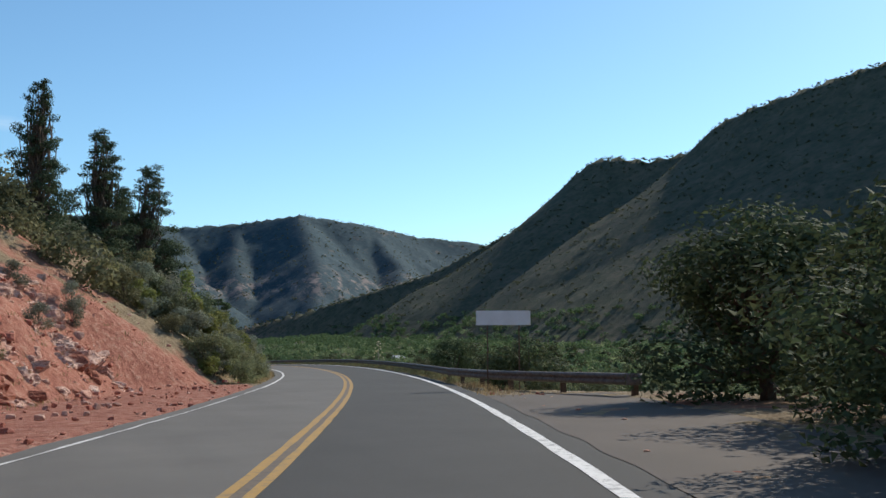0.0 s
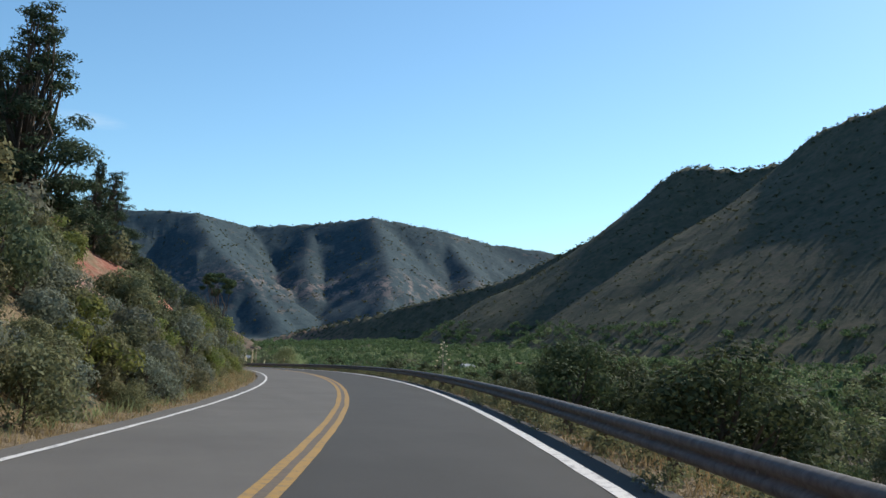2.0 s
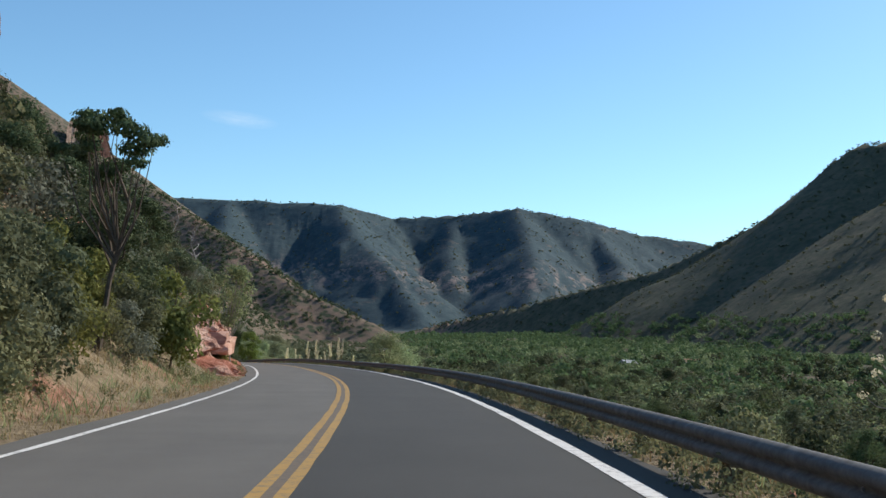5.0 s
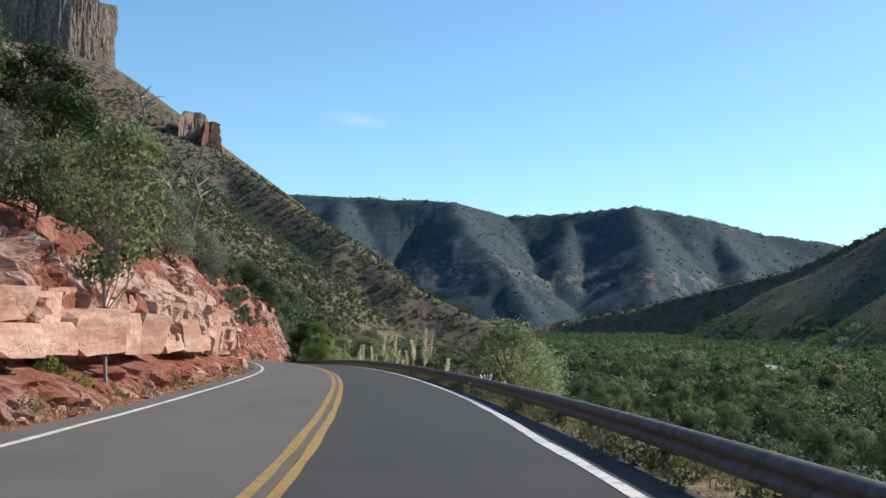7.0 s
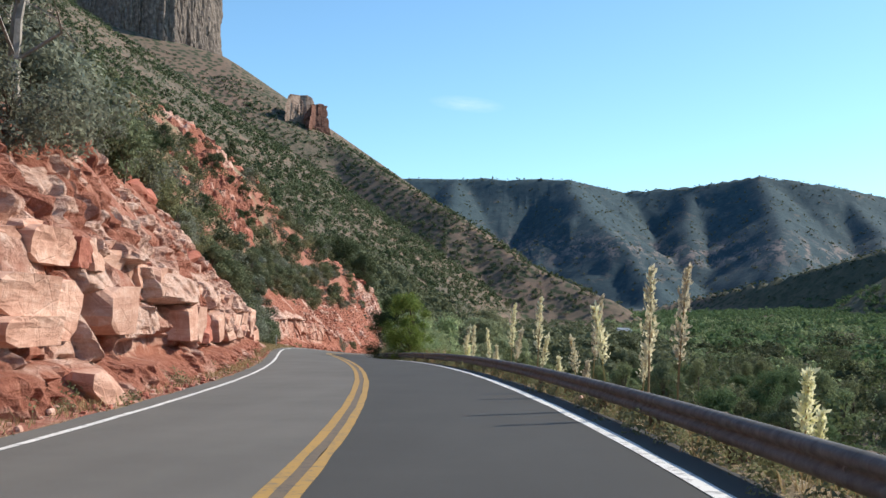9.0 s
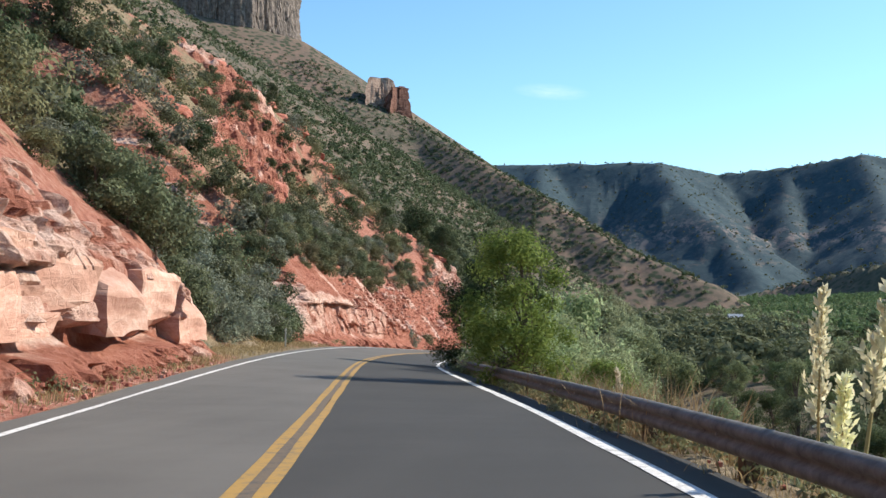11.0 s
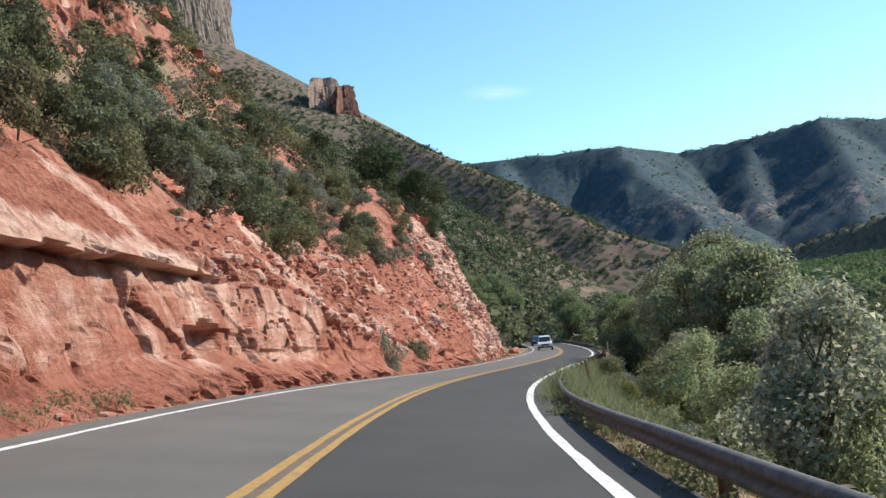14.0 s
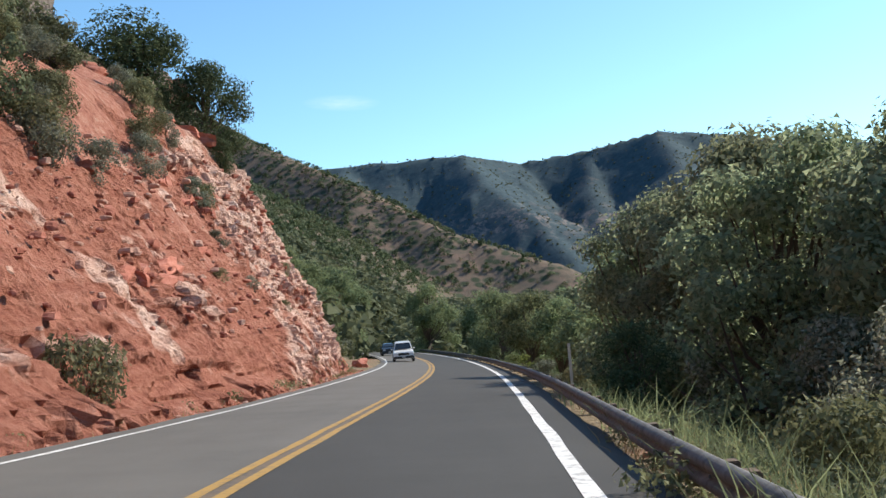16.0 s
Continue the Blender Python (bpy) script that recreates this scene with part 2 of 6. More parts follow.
def bump(ns, ls, b, height, strength=.5, dist=.05):
    n = ns.new("ShaderNodeBump")
    n.inputs["Strength"].default_value, n.inputs["Distance"].default_value = strength, dist
    ls.new(height, n.inputs["Height"])
    ls.new(n.outputs[0], b.inputs["Normal"])


def position(ns): return ns.new("ShaderNodeNewGeometry").outputs["Position"]


def ground_material():
    m, ns, ls, b = material("ground", .95, .1)
    p = position(ns)
    big = noise_tex(ns, ls, p, .012, 5)
    mid = noise_tex(ns, ls, p, .22, 5, .65)
    fine = noise_tex(ns, ls, p, 3.0, 5, .7)
    grit = noise_tex(ns, ls, p, 14.0, 3, .7)
    soil = ramp(ns, ls, fine, [(.3, (.20, .080, .055)), (.5, (.35, .150, .108)), (.72, (.47, .29, .215))])
    straw = ramp(ns, ls, fine, [(.25, (.13, .095, .062)), (.5, (.24, .185, .118)), (.8, (.37, .30, .20))])
    at = ns.new("ShaderNodeAttribute")
    at.attribute_name = "cover"
    sep = ns.new("ShaderNodeSeparateColor")
    ls.new(at.outputs["Color"], sep.inputs[0])
    edge = mathn(ns, ls, 'ADD', mathn(ns, ls, 'MULTIPLY', mid, 1.4), -.7)
    kred = mathn(ns, ls, 'ADD', sep.outputs[0], edge)
    kred = ramp(ns, ls, kred, [(.4, grey(0)), (.6, grey(1))])
    near = mixc(ns, ls, kred, straw, soil)
    # far slopes: scrub over pale and reddish soil
    dots = node(ns, ls, "TexVoronoi", Scale=.16, Randomness=1.0)
    ls.new(p, dots.inputs["Vector"])
    dk = ramp(ns, ls, dots.outputs["Distance"], [(.30, grey(1)), (.52, grey(0))])
    earth = ramp(ns, ls, mathn(ns, ls, 'ADD', mathn(ns, ls, 'MULTIPLY', mid, .5), mathn(ns, ls, 'MULTIPLY', big, .5)),
                 [(.34, (.100, .090, .068)), (.5, (.165, .128, .098)), (.66, (.26, .165, .125))])
    scrub = ramp(ns, ls, fine, [(.3, (.034, .046, .030)), (.7, (.075, .09, .054))])
    hill = mixc(ns, ls, dk, earth, scrub)
    # bare rock bands where the hill is steep
    gn = ns.new("ShaderNodeNewGeometry")
    sx = ns.new("ShaderNodeSeparateXYZ")
    ls.new(gn.outputs["Normal"], sx.inputs[0])
    steep = mathn(ns, ls, 'SUBTRACT', mathn(ns, ls, 'ADD', .92, mathn(ns, ls, 'MULTIPLY', mid, -.35)), sx.outputs[2])
    steep = ramp(ns, ls, steep, [(.0, grey(0)), (.05, grey(1))])
    stone = ramp(ns, ls, noise_tex(ns, ls, p, .5, 5, .7, (.4, .4, 2.5)), [(.3, (.12, .085, .062)), (.6, (.30, .21, .155))])
    hill = mixc(ns, ls, mathn(ns, ls, 'MULTIPLY', steep, sep.outputs[2]), hill, stone)
    # woodland tone with the blue of distance haze painted into it
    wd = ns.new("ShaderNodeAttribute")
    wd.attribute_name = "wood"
    hazy_forest = ramp(ns, ls, noise_tex(ns, ls, p, .09, 6, .7), [(.36, (.032, .058, .074)), (.55, (.048, .080, .094)), (.7, (.068, .098, .106))])
    hill = mixc(ns, ls, wd.outputs["Fac"], hill, hazy_forest)
    # mountain right of the valley: an olive-brown ramp, thinly dotted with scrub colour
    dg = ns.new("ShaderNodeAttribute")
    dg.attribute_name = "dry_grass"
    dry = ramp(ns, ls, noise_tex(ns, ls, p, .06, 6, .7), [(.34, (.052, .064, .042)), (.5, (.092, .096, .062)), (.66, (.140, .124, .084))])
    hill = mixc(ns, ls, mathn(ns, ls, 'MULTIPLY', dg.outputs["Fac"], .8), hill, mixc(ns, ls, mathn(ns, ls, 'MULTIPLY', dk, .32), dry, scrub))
    cliffs = mathn(ns, ls, 'MULTIPLY', ramp(ns, ls, noise_tex(ns, ls, p, .022, 5, .75, (1, .3, 2)), [(.60, grey(0)), (.66, grey(1))]), wd.outputs["Fac"])
    hill = mixc(ns, ls, mathn(ns, ls, 'MULTIPLY', cliffs, .3), hill, stone)
    # bare pinkish rock at the toes of the far spurs
    toe = ns.new("ShaderNodeAttribute")
    toe.attribute_name = "bare_toe"
    crag = ramp(ns, ls, noise_tex(ns, ls, p, .045, 6, .75, (1, .5, .7)), [(.50, grey(0)), (.60, grey(1))])
    hill = mixc(ns, ls, mathn(ns, ls, 'MULTIPLY', crag, toe.outputs["Fac"]), hill, (.36, .265, .225))
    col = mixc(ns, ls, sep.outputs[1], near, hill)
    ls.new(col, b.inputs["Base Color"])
    bump(ns, ls, b, mathn(ns, ls, 'ADD', fine, mathn(ns, ls, 'MULTIPLY', grit, .4)), .9, .2)
    return m


def rock_material(name, stops, strata=1.0):
    m, ns, ls, b = material(name, .9, .15)
    p = position(ns)
    lay = noise_tex(ns, ls, p, .9, 5, .65, (.35, .35, 2.6 * strata))
    fine = noise_tex(ns, ls, p, 5.0, 6, .7)
    crack = node(ns, ls, "TexVoronoi", Scale=1.7)
    crack.feature = 'DISTANCE_TO_EDGE'
    ls.new(p, crack.inputs["Vector"])
    k = ramp(ns, ls, crack.outputs["Distance"], [(.0, grey(.0)), (.04, grey(1))])
    col = ramp(ns, ls, mathn(ns, ls, 'ADD', mathn(ns, ls, 'MULTIPLY', lay, .65), mathn(ns, ls, 'MULTIPLY', fine, .35)), stops)
    oi = ns.new("ShaderNodeObjectInfo")
    hsv = node(ns, ls, "HueSaturation", Hue=.5, Saturation=1.0)
    ls.new(mathn(ns, ls, 'ADD', .85, mathn(ns, ls, 'MULTIPLY', oi.outputs["Random"], .3)), hsv.inputs["Value"])
    ls.new(col, hsv.inputs["Color"])
    ls.new(hsv.outputs[0], b.inputs["Base Color"])
    bump(ns, ls, b, mathn(ns, ls, 'ADD', mathn(ns, ls, 'MULTIPLY', fine, .45), mathn(ns, ls, 'ADD', mathn(ns, ls, 'MULTIPLY', lay, .8), mathn(ns, ls, 'MULTIPLY', k, .12))), .6, .12)
    return m


def asphalt_material(name, tone):
    m, ns, ls, b = material(name, .85, .35)
    p = position(ns)
    agg = noise_tex(ns, ls, p, 60, 3, .8)
    blot = noise_tex(ns, ls, p, .35, 5, .6)
    lanes = noise_tex(ns, ls, p, .8, 3, .5, (1.2, .12, 1))
    v = mathn(ns, ls, 'ADD', mathn(ns, ls, 'MULTIPLY', agg, .35), mathn(ns, ls, 'ADD', mathn(ns, ls, 'MULTIPLY', blot, .4), mathn(ns, ls, 'MULTIPLY', lanes, .25)))
    col = ramp(ns, ls, v, [(.3, tuple(c * .72 for c in tone)), (.5, tone), (.72, tuple(c * 1.35 for c in tone))])
    ls.new(col, b.inputs["Base Color"])
    bump(ns, ls, b, agg, .35, .008)
    return m


def paint_material(name, tone, worn):
    m, ns, ls, b = material(name, .7, .3)
    p = position(ns)
    w = noise_tex(ns, ls, p, 6, 6, .75)
    col = mixc(ns, ls, ramp(ns, ls, w, [(.36, grey(0)), (.36 + .14, grey(1))]), worn, tone)
    col = mixc(ns, ls, mathn(ns, ls, 'MULTIPLY', noise_tex(ns, ls, p, 1.1, 4), .35), col, worn)
    ls.new(col, b.inputs["Base Color"])
    bump(ns, ls, b, noise_tex(ns, ls, p, 60, 2), .3, .006)
    return m


def leaf_material(name, dark, light, translucent=.25):
    m, ns, ls, b = material(name, .8, .12)
    g = ns.new("ShaderNodeNewGeometry")
    oi = ns.new("ShaderNodeObjectInfo")
    clump = noise_tex(ns, ls, g.outputs["Position"], .8, 3)
    v = mathn(ns, ls, 'ADD', mathn(ns, ls, 'MULTIPLY', g.outputs["Random Per Island"], .55), mathn(ns, ls, 'MULTIPLY', clump, .45))
    col = ramp(ns, ls, v, [(.2, dark), (.8, light)])
    hsv = ns.new("ShaderNodeHueSaturation")
    ls.new(mathn(ns, ls, 'ADD', .475, mathn(ns, ls, 'MULTIPLY', oi.outputs["Random"], .05)), hsv.inputs["Hue"])
    ls.new(mathn(ns, ls, 'ADD', .8, mathn(ns, ls, 'MULTIPLY', oi.outputs["Random"], .45)), hsv.inputs["Value"])
    ls.new(col, hsv.inputs["Color"])
    ls.new(hsv.outputs[0], b.inputs["Base Color"])
    tr = ns.new("ShaderNodeBsdfTranslucent")
    ls.new(hsv.outputs[0], tr.inputs["Color"])
    mx = ns.new("ShaderNodeMixShader")
    mx.inputs[0].default_value = translucent
    ls.new(b.outputs[0], mx.inputs[1])
    ls.new(tr.outputs[0], mx.inputs[2])
    ls.new(mx.outputs[0], ns["Material Output"].inputs["Surface"])
    return m


def plain_material(name, tone, rough=.7, metal=0.0, vary=.25, scale=6.0, spec=.4):
    m, ns, ls, b = material(name, rough, spec)
    n = noise_tex(ns, ls, position(ns), scale, 5, .7)
    col = ramp(ns, ls, n, [(.3, tuple(c * (1 - vary) for c in tone)), (.7, tuple(min(1, c * (1 + vary)) for c in tone))])
    ls.new(col, b.inputs["Base Color"])
    b.inputs["Metallic"].default_value = metal
    bump(ns, ls, b, n, .3, .01)
    return m


M_GROUND = ground_material()
M_RED = rock_material("red_rock", [(.3, (.20, .066, .046)), (.48, (.38, .140, .098)), (.62, (.48, .21, .155)), (.75, (.60, .38, .30))])
M_PALE = rock_material("pale_sandstone", [(.3, (.32, .15, .105)), (.5, (.52, .31, .235)), (.7, (.70, .52, .43))])
M_TAN = rock_material("tan_rock", [(.34, (.14, .095, .075)), (.5, (.30, .21, .165)), (.66, (.46, .36, .30))], .3)
M_RUST = rock_material("rust_rock", [(.34, (.085, .042, .034)), (.5, (.20, .095, .07)), (.66, (.32, .18, .14))], .3)
M_CLIFF = rock_material("cliff_rock", [(.34, (.075, .062, .056)), (.5, (.20, .16, .135)), (.64, (.38, .31, .265))], .12)
M_ASPH_L = asphalt_material("asphalt_left", (.118, .110, .098))
M_ASPH_R = asphalt_material("asphalt_right", (.046, .044, .041))
M_WHITE = paint_material("white_paint", (.78, .77, .74), (.30, .29, .28))
M_GRAVEL = asphalt_material("gravel", (.082, .066, .054))
M_STRIP = paint_material("stained_strip", (.17, .125, .08), (.085, .075, .065))
M_YELLOW = paint_material("yellow_paint", (.43, .25, .058), (.20, .15, .085))


# ---- mesh helpers ----
def mesh_of(name, verts, faces, mats=(), smooth=False, mat_index=None):
    me = bpy.data.meshes.new(name)
    me.from_pydata([tuple(v) for v in verts] if not isinstance(verts, np.ndarray) else verts.tolist(), [], faces if not isinstance(faces, np.ndarray) else faces.tolist())
    for mt in mats:
        me.materials.append(mt)
    if mat_index is not None:
        me.polygons.foreach_set("material_index", np.asarray(mat_index, np.int32))
    if smooth:
        me.polygons.foreach_set("use_smooth", np.ones(len(me.polygons), bool))
    me.update()
    return me


def grid_faces(n, m):
    i = np.arange(n - 1)[:, None] * m + np.arange(m - 1)[None]
    return np.stack([i, i + 1, i + m + 1, i + m], -1).reshape(-1, 4)


def part(name, me, parent, label=""):
    ob = new(name, me)
    ob.parent = parent
    return tagged(ob, label) if label else ob


# ---- ground sheet ----
def make_ground():
    rows = np.concatenate([np.arange(-400, -84, 20), np.arange(-84, -12, 4), np.arange(-12, 412, .8), np.arange(412, 520, 3), np.arange(520, 1320, 7), np.arange(1320, 2700, 16), np.arange(2700, 4200, 60)])
    half = np.concatenate([np.arange(0, 16, .4), np.arange(16, 60, 1.3), np.arange(60, 260, 6), np.arange(260, 740, 8), np.arange(740, 1500, 17), np.arange(1500, 3001, 100)])
    cols = np.concatenate([-half[:0:-1], half])
    Y, Vv = np.meshgrid(rows, cols, indexing='ij')
    X = rx(np.clip(Y, -88, 540)) + Vv
    Z = ground_z(X, Y)
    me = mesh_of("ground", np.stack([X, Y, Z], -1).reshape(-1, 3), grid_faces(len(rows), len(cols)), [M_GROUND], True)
    d = Vv * np.cos(rth(np.clip(Y, -88, 540)))
    e = -d
    yc = np.clip(Y, -88, 540)
    foot, h, k = key(yc, FOOT), key(yc, CUTH), key(yc, CUTK)
    wall = key(yc, WALLH)
    cutend = foot + wall / WALLK + (np.minimum(h, np.interp(yc, [270, 284, 300, 320, 350, 362, 380], [30, 3.6, 5.5, 6.5, 7.5, 12, 14])) - wall) / k
    redness = np.interp(yc, [-80, 0, 20, 47, 53, 80, 86, 96, 106, 145, 150, 208, 214, 228, 250, 256, 284, 290, 380, 386, 560],
                        [.9, .9, 1, 1, .25, .25, .25, .25, .3, .3, 1, 1, .9, .9, .9, .3, .5, 1, 1, .4, .3])
    red = redness * sstep(3.6, 4.6, e) * (1 - .75 * sstep(cutend + .5, cutend + 3.5, e))
    red = np.maximum(red, np.interp(yc, [-80, 30, 36], [.36, .36, .2]) * sstep(3.6, 4.2, d) * sstep(20, 10, d))
    red = np.maximum(red, (.40 + .5 * sstep(0, 30, fbm(X / 14, Y / 14, 3, 51) * 60)) * sstep(6, 12, e))
    red = np.maximum(red, .95 * np.exp(-((yc - 105) / 10) ** 2) * sstep(6.8, 7.8, e) * sstep(15, 12, e))
    far = np.maximum(np.maximum(sstep(45, 110, e), sstep(12, 50, d)), sstep(430, 470, Y))
    rock = (sstep(30, 120, Z) * .9 + .1) * (1 - .8 * sstep(1450, 1750, Y)) * (1 - .5 * sstep(200, 300, X))
    colr = np.stack([red, far, rock, np.ones_like(red)], -1).reshape(-1, 4)
    # weight of the haze-tinted woodland colour: far mountains, weakly the right-hand one
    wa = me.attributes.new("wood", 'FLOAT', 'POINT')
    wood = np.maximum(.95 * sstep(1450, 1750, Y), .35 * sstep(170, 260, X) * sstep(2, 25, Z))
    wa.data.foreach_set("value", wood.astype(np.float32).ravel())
    # where the right-hand mountain takes its olive-brown ramp
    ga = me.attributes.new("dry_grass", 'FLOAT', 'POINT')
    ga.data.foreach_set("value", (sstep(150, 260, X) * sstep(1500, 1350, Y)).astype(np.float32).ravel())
    ta = me.attributes.new("bare_toe", 'FLOAT', 'POINT')
    ta.data.foreach_set("value", (.65 * np.exp(-((Z - 92) / 26) ** 2) * sstep(1650, 1800, Y)).astype(np.float32).ravel())
    at = me.color_attributes.new("cover", 'FLOAT_COLOR', 'POINT')
    at.data.foreach_set("color", colr.astype(np.float32).ravel())
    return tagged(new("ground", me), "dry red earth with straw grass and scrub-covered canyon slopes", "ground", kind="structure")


make_ground()


# ---- road ----
def ribbon(name, d0, d1, s0, s1, step, mat, lift=0.0, thick=0.0, wob=0.0, wear=0.0):
    s = np.arange(s0, s1 + .01, step)
    px, py, pz, th, bk = (np.interp(s, RS, q) for q in (RX, RY, RZ, RTH, RB))
    if callable(d0):
        d0, d1 = d0(py), d0(py) + d1
    a = d0 + (wob * vnoise(s / 1.7, 0 * s, 5) if wob else 0)
    b = d1 + (wob * vnoise(s / 1.3, 0 * s, 8) if wob else 0)
    cols = [(a, lift - thick), (a, lift), (b, lift), (b, lift - thick)] if thick else [(a, lift), (b, lift)]
    v = np.stack([np.stack([px + d * np.cos(th), py + d * np.sin(th), pz - bk * d + h], -1) for d, h in cols], 1)
    return mesh_of(name, v.reshape(-1, 3), grid_faces(len(s), len(cols)), [mat])


def edge_d(s): return np.interp(s, [0, 66, 140, 152, 165, 186, 234, 262, 274, 315, 330, 352, 400], [3.42, 3.43, 3.34, 3.29, 3.52, 3.47, 3.48, 3.27, 3.24, 3.21, 3.28, 3.22, 3.25])


road = tagged(new("road"), "two-lane asphalt highway with worn painted lines", "road", kind="structure")
part("lane", ribbon("lane", -4.0, .02, -85, 520, 1.0, M_ASPH_L, 0, .12, .07), road, "sun-bleached grey asphalt lane")
part("lane", ribbon("lane", .02, 4.1, -85, 520, 1.0, M_ASPH_R, .003, .12, .07), road, "darker newer asphalt lane")
part("edge_line", ribbon("edge_line", -3.52, -3.40, 44, 520, .5, M_WHITE, .008, 0, .015), road, "worn white edge line")
part("edge_line", ribbon("edge_line", -3.56, -3.50, -60, 44, .5, M_WHITE, .008, 0, .03), road, "half-buried white edge line")
part("edge_line", ribbon("edge_line", edge_d, .19, -85, 520, .5, M_WHITE, .010, 0, .015), road, "white edge line")
tagged(new("gravel_shoulder", ribbon("gravel_shoulder", 4.04, 7.7, -40, 31, .5, M_GRAVEL, .010, 0, .05)), "grey-brown packed gravel pull-out beside the road", "gravel", kind="structure")
part("centre_strip", ribbon("centre_strip", -.065, .065, -85, 520, .5, M_STRIP, .006, 0, .015), road, "brown dirt-stained strip between the yellow lines")
part("centre_line", ribbon("centre_line", -.19, -.06, -85, 520, .5, M_YELLOW, .008, 0, .012), road, "worn yellow line")
part("centre_line", ribbon("centre_line", .06, .19, -85, 520, .5, M_YELLOW, .010, 0, .012), road, "worn yellow line")


# ---- rock faces of the road cut ----
def face_material():
    m, ns, ls, b = material("cut_rock", .92, .12)
    p = position(ns)
    lay = noise_tex(ns, ls, p, .9, 5, .65, (.3, .3, 3.0))
    fine = noise_tex(ns, ls, p, 4.5, 7, .72)
    mid = noise_tex(ns, ls, p, .55, 4, .6)
    v = mathn(ns, ls, 'ADD', mathn(ns, ls, 'MULTIPLY', lay, .5), mathn(ns, ls, 'MULTIPLY', fine, .5))
    red = ramp(ns, ls, v, [(.32, (.155, .056, .039)), (.46, (.325, .124, .082)), (.58, (.42, .185, .130)), (.72, (.55, .35, .275))])
    pale = ramp(ns, ls, v, [(.32, (.37, .175, .125)), (.5, (.63, .41, .325)), (.68, (.78, .63, .55))])
    at = ns.new("ShaderNodeAttribute")
    at.attribute_name = "pale"
    k = mathn(ns, ls, 'ADD', at.outputs["Fac"], mathn(ns, ls, 'MULTIPLY', mathn(ns, ls, 'ADD', mid, -.5), 1.3))
    col = mixc(ns, ls, ramp(ns, ls, k, [(.35, grey(0)), (.65, grey(1))]), red, pale)
    ls.new(col, b.inputs["Base Color"])
    bump(ns, ls, b, mathn(ns, ls, 'ADD', fine, mathn(ns, ls, 'MULTIPLY', lay, .8)), .9, .22)
    return m


M_FACE = face_material()


def profile(y, t):
    """Offset from the road's middle and height over the road, t metres along the cut's slope from its foot."""
    foot, h, k, up, wall = (key(y, q) for q in (FOOT, CUTH, CUTK, UPK, WALLH))
    r1 = wall / WALLK
    s1 = np.hypot(r1, wall)
    r2 = (h - wall) / k
    s2 = np.hypot(r2, h - wall)
    a, c, f = np.clip(t / np.maximum(s1, 1e-6), 0, 1), np.clip((t - s1) / s2, 0, 1), np.clip(t - s1 - s2, 0, None)
    return foot + r1 * a + r2 * c + f * .86, wall * a + (h - wall) * c + f * .86 * up


def bedding(Y, z, thin, wide, seed):
    """Blocks between bedding planes and joints: their numbers, the place inside one and the distance to its edge."""
    rg = np.random.default_rng(seed)
    edges = np.cumsum(rg.uniform(.55, 1.5, 60) * thin) - thin * 4
    lid = np.clip(np.searchsorted(edges, z) - 1, 0, 58)
    th = edges[lid + 1] - edges[lid]
    lf = (z - edges[lid]) / th
    wid = wide * (1 + .55 * lattice(lid, lid * 0, seed + 2))
    u = Y / wid + lid * .37
    u = u + .32 * vnoise(u, lid * 3.0, seed + 9)
    j = np.floor(u)
    jf = u - j
    near = np.minimum(np.minimum(jf, 1 - jf) * wid, np.minimum(lf, 1 - lf) * th)
    return lid, j, lf, jf, near


def worley(u, v, seed):
    """Cells round scattered points: the cell's numbers, the place inside it and the distance to its edge."""
    iu, iv = np.floor(u), np.floor(v)
    f1, f2 = np.full(u.shape, 9.0), np.full(u.shape, 9.0)
    ci, cj, du, dv = iu.copy(), iv.copy(), u * 0, u * 0
    for a in (-1, 0, 1):
        for c in (-1, 0, 1):
            x, y = iu + a, iv + c
            pu, pv = u - x - .5 - .45 * lattice(x, y, seed), v - y - .5 - .45 * lattice(x, y, seed + 1)
            r = np.hypot(pu, pv)
            hit = r < f1
            f2 = np.where(hit, f1, np.minimum(f2, r))
            ci, cj, du, dv = np.where(hit, x, ci), np.where(hit, y, cj), np.where(hit, pu, du), np.where(hit, pv, dv)
            f1 = np.where(hit, r, f1)
    return ci, cj, du, dv, f2 - f1


def facets(u, v, seed, lift, lean, gap):
    """Broken rock: every cell a tilted face of its own, with open joints."""
    ci, cj, du, dv, edge = worley(u, v, seed)
    return lift * lattice(ci, cj, seed + 2) + lean * (du * lattice(ci, cj, seed + 3) + dv * lattice(ci, cj, seed + 4)) - gap * (1 - sstep(.02, .14, edge))


